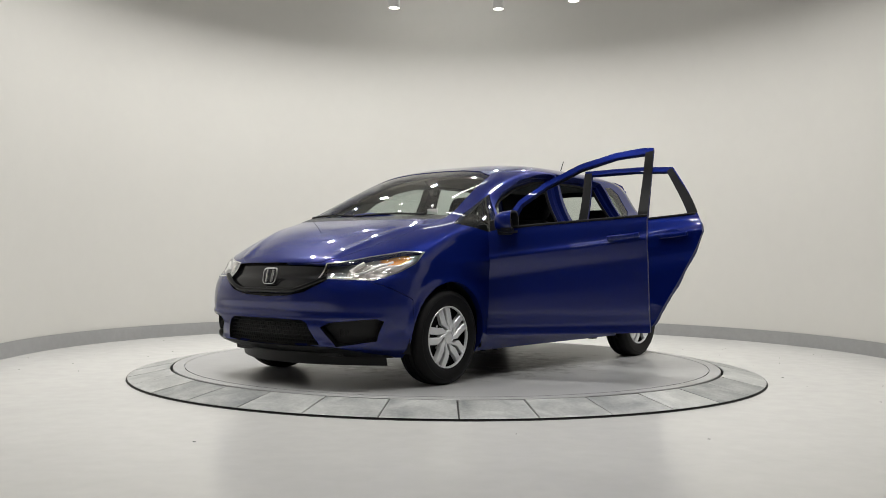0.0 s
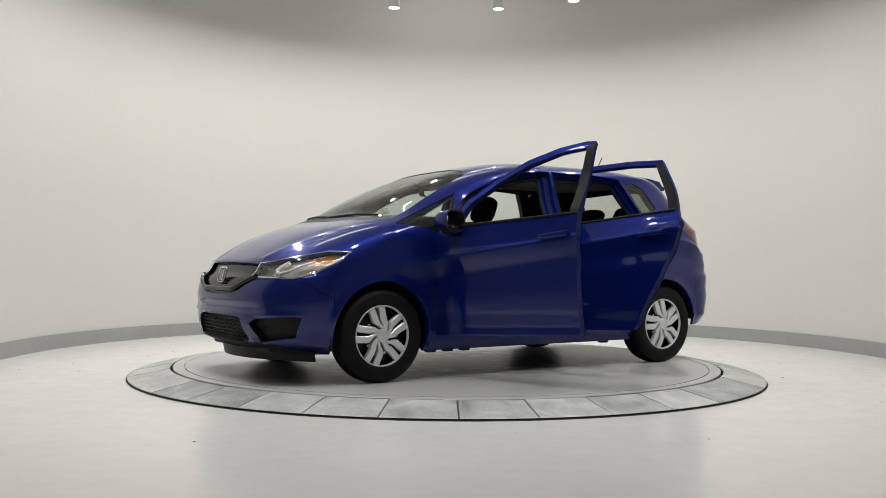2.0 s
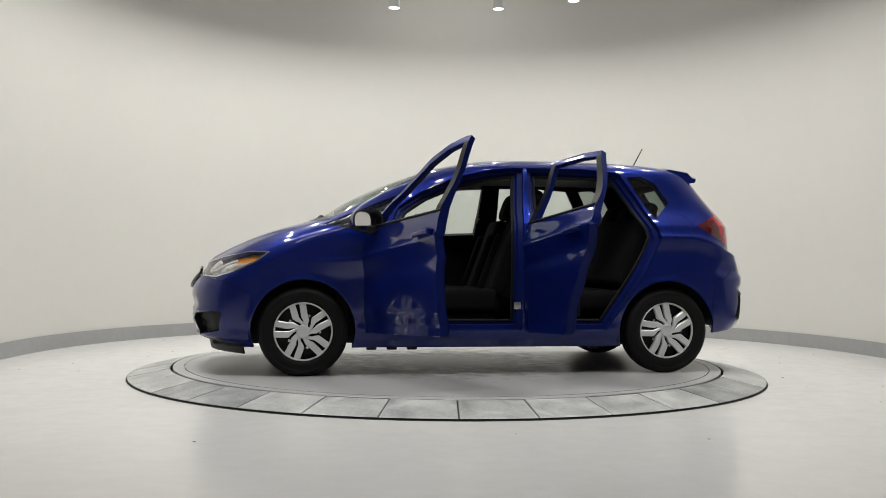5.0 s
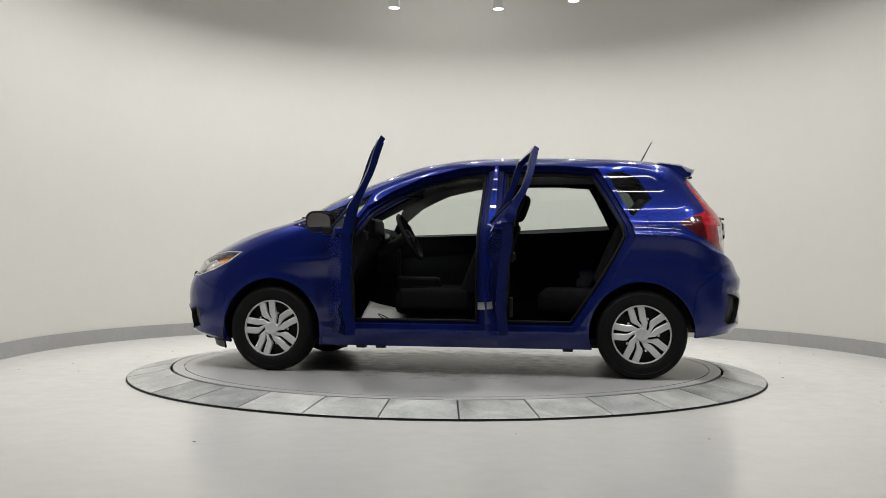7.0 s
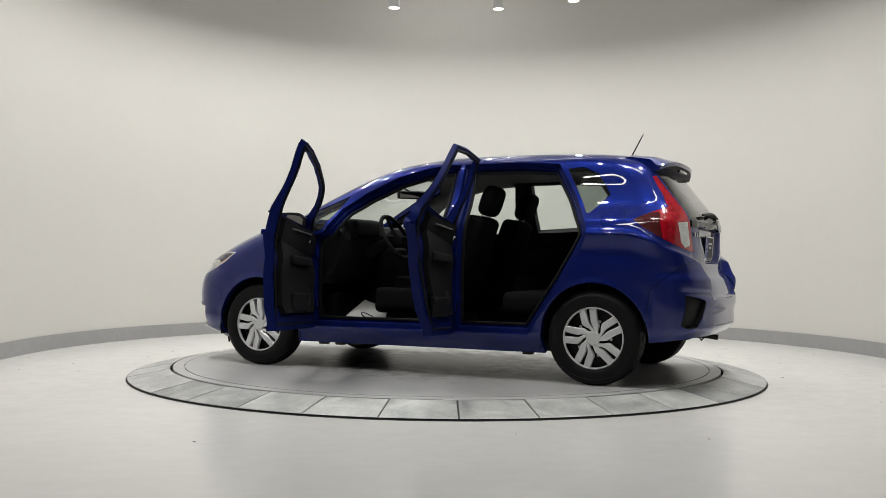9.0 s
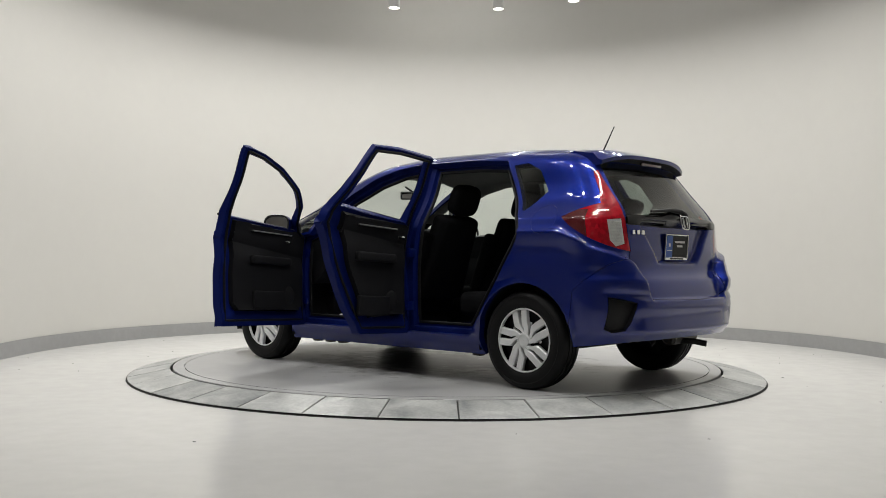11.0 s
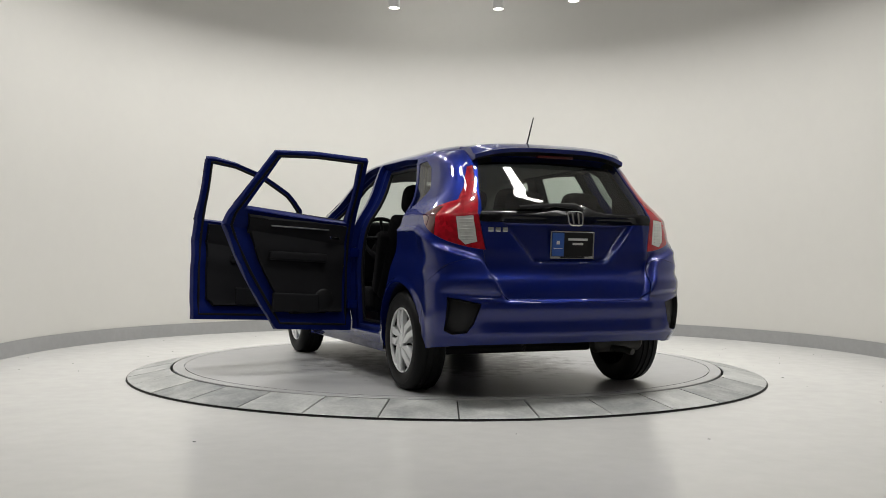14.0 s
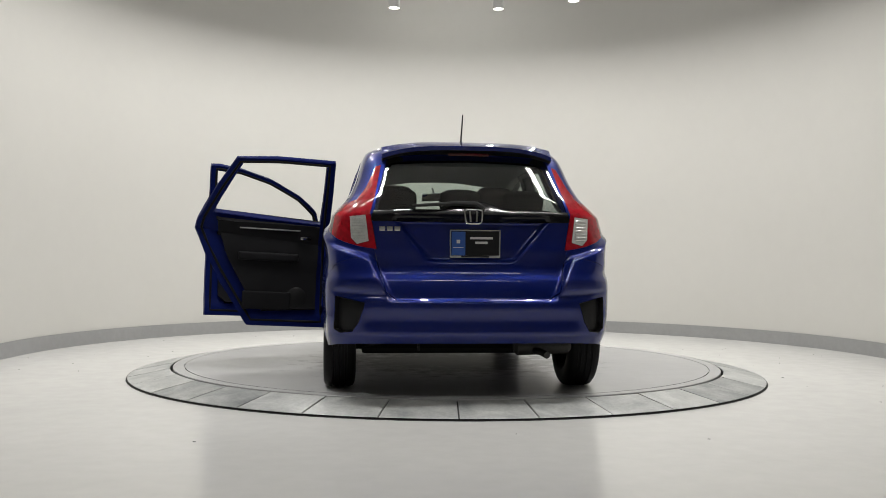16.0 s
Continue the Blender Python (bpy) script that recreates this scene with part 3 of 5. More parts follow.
def cut(bm, new_tag, poly, plane, cond=None, sources=(1,)):
    """Give the faces inside a convex polygon a new tag, slicing the mesh along its edges.
    plane: the two axes of the drawing, as 'xz', 'yz' or 'xy'."""
    tag, was = bm.faces.layers.int["tag"], bm.faces.layers.int["was"]
    ia, ib = ["xyz".index(c) for c in plane]
    area = sum(poly[i - 1][0] * poly[i][1] - poly[i][0] * poly[i - 1][1] for i in range(len(poly)))
    if area < 0:
        poly = poly[::-1]
    lo = [min(q[i] for q in poly) for i in (0, 1)]
    hi = [max(q[i] for q in poly) for i in (0, 1)]
    for f in bm.faces:
        if f[tag] in sources:
            c = f.calc_center_median()
            if cond and not cond(c):
                continue
            a = [v.co[ia] for v in f.verts]; b = [v.co[ib] for v in f.verts]
            if max(a) >= lo[0] and min(a) <= hi[0] and max(b) >= lo[1] and min(b) <= hi[1]:
                f[was], f[tag] = f[tag], 99
    for i in range(len(poly)):
        p, q = poly[i - 1], poly[i]
        no = [0, 0, 0]
        no[ia], no[ib] = q[1] - p[1], p[0] - q[0]
        co = [0, 0, 0]
        co[ia], co[ib] = p
        no, co = Vector(no).normalized(), Vector(co)
        fs = [f for f in bm.faces if f[tag] == 99]
        geom = fs + list({e for f in fs for e in f.edges}) + list({v for f in fs for v in f.verts})
        bmesh.ops.bisect_plane(bm, geom=geom, dist=1e-5, plane_co=co, plane_no=no)
        for f in bm.faces:
            if f[tag] == 99 and (f.calc_center_median() - co).dot(no) > 0:
                f[tag] = f[was]
    for f in bm.faces:
        if f[tag] == 99:
            f[tag] = new_tag


T = dict(body=1, fdoor=2, fglass=3, rdoor=4, rglass=5, quarter=6, screen=7, rear_glass=8, bonnet=10, headlamp=11, tail=12, grille=13, intake=14, fog=15,
         gate=16, sail=17, vent=18, fbumper=19, rbumper=20, fuel=21, strip=22, tailclear=23, tailrim=24, chin=25, fcard=26, rcard=27, fpost=28, rpost=29, temp=30, gone=90)


def circle(cx, cz, r, n=28):
    return [(cx + r * math.cos(2 * math.pi * k / n), cz + r * math.sin(2 * math.pi * k / n)) for k in range(n)]


def cut_body(bm):
    side = lambda c: c.y > 0.42
    front = lambda c: c.x > 1.0
    rear = lambda c: c.x < -1.2
    for cx in (WB, -WB):
        cut(bm, T["gone"], circle(cx, 0.30, 0.345, 40), "xz", side)
    cut(bm, T["gone"], [(-1.50, 0.10), (-2.1, 0.10), (-2.1, 0.325), (-1.84, 0.306), (-1.61, 0.276), (-1.50, 0.262)], "xz")
    # doors
    cut(bm, T["fdoor"], [(0.845, 0.300), (-0.225, 0.300), (-0.232, 0.97), (0.72, 0.97), (0.83, 0.955)], "xz", side)
    cut(bm, T["fdoor"], [(0.72, 0.97), (-0.232, 0.97), (-0.27, 1.435), (-0.20, 1.440), (-0.02, 1.420), (0.22, 1.360), (0.46, 1.255), (0.62, 1.150)], "xz", side)
    cut(bm, T["rdoor"], [(-0.285, 1.00), (-0.295, 1.440), (-0.70, 1.440), (-0.975, 1.420), (-1.10, 1.22), (-1.20, 1.03), (-1.212, 1.00)], "xz", side)
    cut(bm, T["rdoor"], [(-0.285, 1.00), (-0.275, 0.300), (-0.83, 0.300), (-0.92, 0.43), (-1.06, 0.64), (-1.17, 0.83), (-1.222, 0.94), (-1.212, 1.00)], "xz", side)
    cut(bm, T["fglass"], [(0.660, 0.985), (-0.175, 1.015), (-0.215, 1.395), (-0.03, 1.381), (0.21, 1.325), (0.44, 1.226), (0.59, 1.125)], "xz", side, (T["fdoor"],))
    cut(bm, T["rglass"], [(-0.355, 1.030), (-0.355, 1.402), (-0.68, 1.402), (-0.930, 1.384), (-1.04, 1.19), (-1.105, 1.075)], "xz", side, (T["rdoor"],))
    cut(bm, T["fpost"], [(-0.173, 1.005), (-0.236, 1.005), (-0.270, 1.415), (-0.215, 1.405)], "xz", side, (T["fdoor"],))
    cut(bm, T["rpost"], [(-0.280, 1.020), (-0.298, 1.42), (-0.355, 1.42), (-0.355, 1.020)], "xz", side, (T["rdoor"],))
    cut(bm, T["rpost"], [(-1.105, 1.070), (-1.19, 1.075), (-0.968, 1.41), (-0.928, 1.390)], "xz", side, (T["rdoor"],))
    cut(bm, T["fcard"], [(0.76, 0.42), (0.70, 0.38), (-0.08, 0.38), (-0.135, 0.44), (-0.155, 1.005), (0.64, 0.975), (0.76, 0.93)], "xz", side, (T["fdoor"],))
    cut(bm, T["rcard"], [(-0.355, 0.40), (-0.74, 0.38), (-0.81, 0.44), (-0.94, 0.65), (-1.05, 0.87), (-1.09, 1.06), (-0.355, 1.018)], "xz", side, (T["rdoor"],))
    cut(bm, T["quarter"], [(-1.035, 1.385), (-1.14, 1.395), (-1.245, 1.345), (-1.335, 1.205), (-1.215, 1.085), (-1.195, 1.09)], "xz", side)
    cut(bm, T["sail"], [(1.14, 1.015), (0.86, 0.968), (0.745, 0.985), (0.645, 1.150), (0.598, 1.240)], "xz", side)
    # glass fore and aft
    cut(bm, T["screen"], [(-0.02, 1.062), (0.45, 1.055), (0.675, 1.03), (0.635, 1.13), (0.52, 1.385), (0.40, 1.425), (0.20, 1.448), (-0.02, 1.452)], "yz", lambda c: c.x > -0.1 and c.x < 1.34)
    cut(bm, T["rear_glass"], [(-0.02, 1.055), (0.565, 1.045), (0.535, 1.15), (0.50, 1.33), (0.46, 1.385), (-0.02, 1.40)], "yz", rear)
    # tail lamps: a slim upper blade and a broad arrow below it
    for q in ([(0.545, 1.15), (0.508, 1.335), (0.540, 1.325), (0.595, 1.20)], [(0.575, 1.045), (0.545, 1.15), (0.595, 1.20), (0.665, 1.10)], [(0.575, 1.045), (0.665, 1.10), (0.72, 1.065)]):
        cut(bm, T["tail"], q, "yz", rear)
    cut(bm, T["temp"], [(-1.495, 1.035), (-1.60, 1.085), (-1.70, 1.125), (-2.0, 1.15), (-2.0, 0.785), (-1.83, 0.800), (-1.74, 0.865), (-1.58, 0.985)], "xz", lambda c: c.y > 0.40)
    cut(bm, T["tail"], [(0.575, 1.045), (0.53, 0.785), (1.0, 0.785), (1.0, 1.045)], "yz", rear, (T["temp"],))
    cut(bm, T["tail"], [(0.575, 1.045), (0.72, 1.20), (1.0, 1.20), (1.0, 1.045)], "yz", rear, (T["temp"],))
    for f in bm.faces:
        if f[bm.faces.layers.int["tag"]] == T["temp"]:
            f[bm.faces.layers.int["tag"]] = T["body"]
    cut(bm, T["tailrim"], [(-1.40, 1.085), (-1.655, 1.085), (-1.72, 0.78), (-1.40, 0.78)], "xz", lambda c: c.y > 0.6, (T["tail"],))
    cut(bm, T["tailclear"], [(0.602, 1.030), (0.690, 1.022), (0.682, 0.90), (0.648, 0.865), (0.583, 0.882)], "yz", rear, (T["tail"],))
    # tailgate, rear bumper and its vents
    cut(bm, T["strip"], [(-0.02, 1.052), (0.565, 1.042), (0.575, 1.00), (0.3, 0.992), (-0.02, 0.992)], "yz", rear)
    cut(bm, T["gate"], [(-0.02, 0.992), (0.575, 0.998), (0.545, 0.80), (0.49, 0.60), (0.43, 0.555), (-0.02, 0.545)], "yz", rear)
    cut(bm, T["vent"], [(0.765, 0.572), (0.715, 0.563), (0.605, 0.537), (0.640, 0.43), (0.672, 0.380), (0.740, 0.370), (0.772, 0.39)], "yz", rear)
    cut(bm, T["rbumper"], [(-1.56, 0.15), (-2.0, 0.15), (-2.0, 0.83), (-1.86, 0.80), (-1.76, 0.72), (-1.62, 0.62)], "xz", None)
    cut(bm, T["fuel"], circle(-1.385, 1.03, 0.088, 20), "xz", lambda c: c.y > 0.5)
    # front
    lampcond = lambda c: c.y > 0.40 and c.x > 1.2
    cut(bm, T["headlamp"], [(1.485, 0.828), (1.66, 0.832), (1.78, 0.795), (2.02, 0.745), (2.02, 0.665), (1.84, 0.655), (1.70, 0.700), (1.58, 0.755)], "xz", lampcond)
    cut(bm, T["grille"], [(-0.02, 0.755), (0.26, 0.752), (0.46, 0.742), (0.50, 0.70), (0.46, 0.655), (0.33, 0.585), (0.20, 0.560), (-0.02, 0.550)], "yz", front)
    cut(bm, T["bonnet"], [(2.02, -0.02), (1.97, 0.26), (1.86, 0.46), (1.72, 0.56), (1.50, 0.645), (1.22, 0.685), (1.10, 0.62), (1.27, 0.40), (1.305, -0.02)], "xy", lambda c: c.z > 0.755 and c.z < 1.09)
    cut(bm, T["intake"], [(-0.02, 0.414), (0.31, 0.410), (0.345, 0.396), (0.412, 0.270), (0.30, 0.258), (-0.02, 0.255)], "yz", front)
    cut(bm, T["fog"], [(0.448, 0.374), (0.50, 0.402), (0.745, 0.428), (0.768, 0.415), (0.728, 0.300), (0.53, 0.264)], "yz", front)
    cut(bm, T["chin"], [(-0.02, 0.257), (0.30, 0.257), (0.50, 0.262), (0.60, 0.235), (0.70, 0.2), (0.7, 0.1), (-0.02, 0.1)], "yz", front)
    cut(bm, T["fbumper"], [(1.58, 0.15), (2.2, 0.15), (2.2, 0.80), (1.88, 0.66), (1.70, 0.68), (1.62, 0.66)], "xz", None)


HALF = body_half()
cut_body(HALF)
HALF.normal_update()
TAGS = HALF.faces.layers.int["tag"]
NRM = HALF.verts.layers.float_vector["nrm"]


def region(names, sides="LR", offset=0.0, keep=None):
    """A mesh of the faces with those tags on the left, the right or both sides, pushed in by offset along the body's normals."""
    want = {T[k] for k in names.split()}
    bm = bmesh.new()
    lay = bm.verts.layers.float_vector.new("nrm")
    for s in sides:
        sg = 1 if s == "L" else -1
        made = {}
        for f in HALF.faces:
            if f[TAGS] in want and (keep is None or keep(f.calc_center_median())):
                vs = []
                for v in f.verts:
                    if v not in made:
                        n = v[NRM].normalized()
                        q = v.co - n * (offset(v.co.z) if callable(offset) else offset)
                        made[v] = bm.verts.new((q.x, sg * max(q.y, 0), q.z))
                        made[v][lay] = (n.x, sg * n.y, n.z)
                    vs.append(made[v])
                try:
                    bm.faces.new(vs if sg > 0 else vs[::-1])
                except ValueError:
                    pass
    bmesh.ops.remove_doubles(bm, verts=[v for v in bm.verts if abs(v.co.y) < 1e-4], dist=1e-5)
    bm.normal_update()
    return bm


def draw_in(bm, gap):
    """Move the rim of an open mesh inwards, along the surface."""
    move = {}
    for e in bm.edges:
        if e.is_boundary:
            a, b = e.verts
            d = (b.co - a.co).normalized()
            q = e.link_faces[0].calc_center_median() - a.co
            q -= d * q.dot(d)
            if q.length > 1e-7:
                q.normalize()
                for v in e.verts:
                    move.setdefault(v, []).append(q)
    chain = {v: [e.other_vert(v) for e in v.link_edges if e.is_boundary] for v in move}
    way = {v: sum(qs, Vector()) for v, qs in move.items()}
    for _ in range(3):
        way = {v: m * 2 + sum((way[o] for o in chain[v] if o in way), Vector()) for v, m in way.items()}
        way = {v: m.normalized() if m.length > 1e-6 else m for v, m in way.items()}
    move = way
    for v, m in way.items():
        v.co += m * gap * 1.1
    bm.normal_update()
    return move


def sink(bm, es, depth, lean=None, taper=0.0):
    """Extrude rim edges straight into the body, with a hard edge."""
    lay = bm.verts.layers.float_vector["nrm"]
    made = {}
    for e in es:
        a, b = e.verts
        quad = []
        for v in (a, b):
            if v not in made:
                n = v[lay].normalized()
                k = lean.get(v, Vector()) * taper if lean else Vector()
                made[v] = (bm.verts.new(v.co), bm.verts.new(v.co - n * (depth(v.co.z) if callable(depth) else depth) + k))
            quad.append(made[v])
        lp = e.link_loops[0]
        (a0, a1), (b0, b1) = (quad if lp.vert is a else quad[::-1])
        try:
            bm.faces.new((b0, a0, a1, b1)).material_index = 1
        except ValueError:
            pass


def turned(bm):
    """Turn a mesh inside out."""
    lay = bm.verts.layers.float_vector["nrm"]
    bmesh.ops.reverse_faces(bm, faces=bm.faces[:])
    for v in bm.verts:
        v[lay] = -v[lay]
    bm.normal_update()
    return bm


def shut(bm, gap=0.0025, depth=0.018, loose=None, taper=0.0):
    """Draw the rim of a panel back by half a shut line and fold it inwards. loose: where the rim folds no edge."""
    bm.normal_update()
    lean = draw_in(bm, gap) if gap else None
    if depth:
        bm.normal_update()
        es = [e for e in bm.edges if e.is_boundary and (loose is None or not loose((e.verts[0].co + e.verts[1].co) / 2))]
        sink(bm, es, depth, lean, taper)
    return bm


CAR = thing("hatchback_car", "metallic blue five-door hatchback with two doors standing open", "car")


def build_shell():
    part("body", shut(region("body"), 0.0, 0.045), [PAINT, JAMBPAINT], CAR, "metallic blue painted body shell")
    part("bonnet", shut(region("bonnet")), [PAINT, JAMBPAINT], CAR)
    part("front_bumper", shut(region("fbumper")), [PAINT, JAMBPAINT], CAR)
    part("rear_bumper", shut(region("rbumper")), [PAINT, JAMBPAINT], CAR)
    gate = part("tailgate", shut(region("gate")), [PAINT, JAMBPAINT], CAR, "blue tailgate panel")
    part("fuel_flap", shut(region("fuel", "L"), 0.0015), PAINT, CAR)
    part("blank_panel", region("fuel", "R"), PAINT, CAR)
    part("windscreen", region("screen", offset=0.004), CLEARGLASS, CAR, "clear laminated windscreen")
    part("rear_window", region("rear_glass", offset=0.004), REARGLASS, CAR, "tinted rear window glass")
    for s in "LR":
        part("quarter_window", region("quarter", s, 0.004), DARKGLASS, CAR, "dark rear quarter window")
        part("front_quarter_window", region("sail", s, 0.004), CLEARGLASS, CAR, "small triangular front side window")
    part("tailgate_strip", shut(region("strip")), GLOSSBLACK, CAR, "gloss black strip below the rear window")
    # closed doors on the right
    d = part("front_door", shut(region("fdoor fcard fpost", "R"), depth=0.055), [PAINT, TRIM], CAR, "closed blue front door")
    part("window_glass", region("fglass", "R", 0.012), CLEARGLASS, d)
    d = part("rear_door", shut(region("rdoor rcard rpost", "R"), depth=0.055), [PAINT, TRIM], CAR, "closed blue rear door")
    part("window_glass", region("rglass", "R", 0.012), CLEARGLASS, d)


def door_pose(hx, hy, open_deg, lift):
    """Turn a door about its upright hinge and let its free edge rise a little."""
    direction = radians(180 - open_deg)
    axis = Vector((-math.sin(direction), math.cos(direction), 0))
    return Matrix.Translation((hx, hy, 0.9)) @ Matrix.Rotation(-radians(lift), 4, axis) @ Matrix.Rotation(-radians(open_deg), 4, "Z") @ Matrix.Translation((-hx, -hy, -0.9)) @ Matrix.Translation((0, 0, 0.7)) @ Matrix.Diagonal((1, 1, 1.04, 1)) @ Matrix.Translation((0, 0, -0.7))


FDOOR = door_pose(0.83, 0.785, 70.3, 2.6)
RDOOR = door_pose(-0.26, 0.805, 79.1, 2.6)


def door_depth(z):
    """A door is thick below its window and slim round the glass."""
    return 0.055 - 0.027 * ease(0.98, 1.16, z)


def open_door(name, tag, m, label):
    bm = region(tag, "L")
    shut(bm, 0.0025, lambda z: 0.005 + door_depth(z))
    door = part(name, bm, [PAINT, JAMBPAINT], CAR, label)
    door.matrix_basis = m
    bm = region(tag, "L", door_depth)
    turned(bm)
    part("inner_frame", bm, JAMBPAINT, door, "painted inner door frame")
    return door


build_shell()
FRONT_DOOR = open_door("front_door", "fdoor fcard fpost", FDOOR, "open blue front door with its window lowered")
REAR_DOOR = open_door("rear_door", "rdoor rcard rpost", RDOOR, "open blue rear door with its window lowered")


def build_wheel(x, s):
    """One wheel: tyre, rim behind, and a silver cover with five split twisted spokes. s: +1 left, -1 right."""
    w = part("wheel", lathe_mesh([(0.19, -0.09), (0.195, -0.02), (0.185, 0.03), (0.06, 0.04), (0.001, 0.04)], 40), BLACK, CAR, "steel wheel with a silver plastic cover")
    w.matrix_basis = pose(x, s * TRACK, HUB_Z, 0, 0, 0 if s > 0 else 180)
    prof = [(0.192, -0.085), (0.205, -0.094), (0.245, -0.096), (0.277, -0.090), (0.292, -0.078), (0.2975, -0.060)]
    for g in (-0.036, 0.0, 0.036):
        prof += [(0.300, g - 0.008), (0.294, g - 0.006), (0.294, g + 0.006), (0.300, g + 0.008)]
    prof += [(0.2975, 0.060), (0.292, 0.078), (0.277, 0.090), (0.262, 0.0955), (0.259, 0.0935), (0.245, 0.0965), (0.222, 0.0945), (0.205, 0.090), (0.192, 0.080)]
    part("tyre", lathe_mesh(prof, 72), RUBBER, w, "black rubber tyre")
    bm = bmesh.new()
    lathe(bm, [(0.196, 0.060), (0.1965, 0.082), (0.192, 0.087), (0.187, 0.085), (0.184, 0.070)], 72, "Y")
    lathe(bm, [(0.042, 0.06), (0.046, 0.084), (0.041, 0.092), (0.032, 0.094), (0.032, 0.090), (0.001, 0.090)], 36, "Y")
    rim = part("wheel_cover", outward(bm), SILVER, w, "silver plastic wheel cover with split spokes")
    for k in range(5):
        a0 = 2 * math.pi * k / 5 + 0.22
        for j in (-1, 1):
            bm = bmesh.new()
            rows = []
            for i in range(9):
                u = i / 8
                r = 0.040 + 0.146 * u
                twist = -0.46 * (1 - min(1, u / 0.40)) ** 1.4
                wide = 0.044 if u > 0.30 else 0.022 + 0.022 * (u / 0.30)
                slit = 0.0035 + 0.0095 * u if u > 0.16 else -0.001
                lo, hi = (slit, slit + wide) if j > 0 else (-slit - wide, -slit)
                h = 0.089 - 0.010 * u + 0.005 * math.sin(math.pi * u)
                c, s = math.cos(a0 + twist), math.sin(a0 + twist)
                row = []
                for v, hh in ((lo, h - 0.03), (lo, h - 0.003), (lo + 0.004, h), (hi - 0.006, h), (hi, h - 0.006), (hi, h - 0.03)):
                    row.append(bm.verts.new((r * s + v * c, hh, r * c - v * s)))
                rows.append(row)
            for p, q in zip(rows, rows[1:]):
                for i in range(5):
                    bm.faces.new((p[i], p[i + 1], q[i + 1], q[i]))
            part("spoke", outward(bm), SILVER, rim)
    for k in range(5):
        a = 2 * math.pi * k / 5 + 0.9
        bm = bmesh.new()
        tube(bm, [(0.11 * math.sin(a), 0.045, 0.11 * math.cos(a)), (0.11 * math.sin(a), 0.062, 0.11 * math.cos(a))], 0.010, 8)
        part("wheel_nut", bm, CHROME, w)
    return w


def outward(bm):
    bmesh.ops.recalc_face_normals(bm, faces=bm.faces[:])
    up = sum((f.normal.y * f.calc_area() for f in bm.faces if f.calc_center_median().y > 0.075), 0.0)
    if up < 0:
        bmesh.ops.reverse_faces(bm, faces=bm.faces[:])
    return bm


def lathe_mesh(profile, segs):
    bm = bmesh.new()
    lathe(bm, profile, segs, "Y")
    bmesh.ops.recalc_face_normals(bm, faces=bm.faces[:])
    return bm


for wx in (WB, -WB):
    for ws in (1, -1):
        build_wheel(wx, ws)


# ---- inside the car ----
def inset_poly(poly, d):
    """The polygon drawn in by d."""
    area = sum(poly[i - 1][0] * poly[i][1] - poly[i][0] * poly[i - 1][1] for i in range(len(poly)))
    sg = 1 if area > 0 else -1
    out = []
    n = len(poly)
    for i in range(n):
        a, b, c = Vector(poly[i - 1]), Vector(poly[i]), Vector(poly[(i + 1) % n])
        u, v = (b - a).normalized(), (c - b).normalized()
        nu, nv = Vector((-u.y, u.x)) * sg, Vector((-v.y, v.x)) * sg
        m = (nu + nv).normalized()
        out.append(tuple(b + m * d / max(0.35, m.dot(nu))))
    return out


def flank_y(z, x=0.0):
    """Half width of the flank at this height; the upper body draws in towards its ends."""
    high = ease(1.03, 1.16, z)
    w = float(level_at(z)[2]) * (1 - (0.028 * ease(0.1, -0.7, x) + 0.022 * ease(-0.8, -1.6, x)) * high)
    return w * (1 - 0.070 * ease(-0.35, 0.75, x) * ease(1.0, 1.24, z))


def fine(poly, step=0.05):
    out = []
    for i in range(len(poly)):
        a, b = Vector(poly[i - 1]), Vector(poly[i])
        n = max(1, int((b - a).length / step))
        out += [tuple(a.lerp(b, k / n)) for k in range(n)]
    return out


F_OUT = [(0.845, 0.300), (-0.225, 0.300), (-0.232, 0.97), (-0.27, 1.435), (-0.20, 1.440), (-0.02, 1.420), (0.22, 1.360), (0.46, 1.255), (0.62, 1.150), (0.72, 1.0), (0.83, 0.955)]
R_OUT = [(-0.285, 1.00), (-0.275, 0.300), (-0.83, 0.300), (-0.92, 0.43), (-1.06, 0.64), (-1.17, 0.83), (-1.222, 0.94), (-1.20, 1.03), (-1.10, 1.22), (-0.975, 1.420), (-0.70, 1.440), (-0.295, 1.440)]


def build_jamb(poly):
    """The painted step round a door opening and the rubber seal at its inner edge."""
    bm = bmesh.new()
    def ring(d, depth):
        q = fine_match(poly, d)
        return [bm.verts.new((x, flank_y(z, x) - depth, z)) for x, z in q]
    def fine_match(poly, d):
        b = inset_poly(poly, d)
        out = []
        for i in range(len(poly)):
            n = max(1, int((Vector(poly[i]) - Vector(poly[i - 1])).length / 0.05))
            out += [tuple(Vector(b[i - 1]).lerp(Vector(b[i]), k / n)) for k in range(n)]
        return out
    rings = [ring(-0.002, 0.040), ring(0.012, 0.048), ring(0.034, 0.050), ring(0.042, 0.075), ring(0.062, 0.080)]
    for p, q in zip(rings, rings[1:]):
        for k in range(len(p)):
            bm.faces.new((p[k], p[(k + 1) % len(p)], q[(k + 1) % len(q)], q[k]))
    bmesh.ops.recalc_face_normals(bm, faces=bm.faces[:])
    part("door_jamb", bm, JAMBPAINT, CAR, "painted blue door jamb")
    bm = bmesh.new()
    tube(bm, [(x, flank_y(z, x) - 0.080, z) for x, z in fine_match(poly, 0.064)], 0.011, 8, True)
    part("door_seal", bm, RUBBER, CAR, "black rubber door seal")


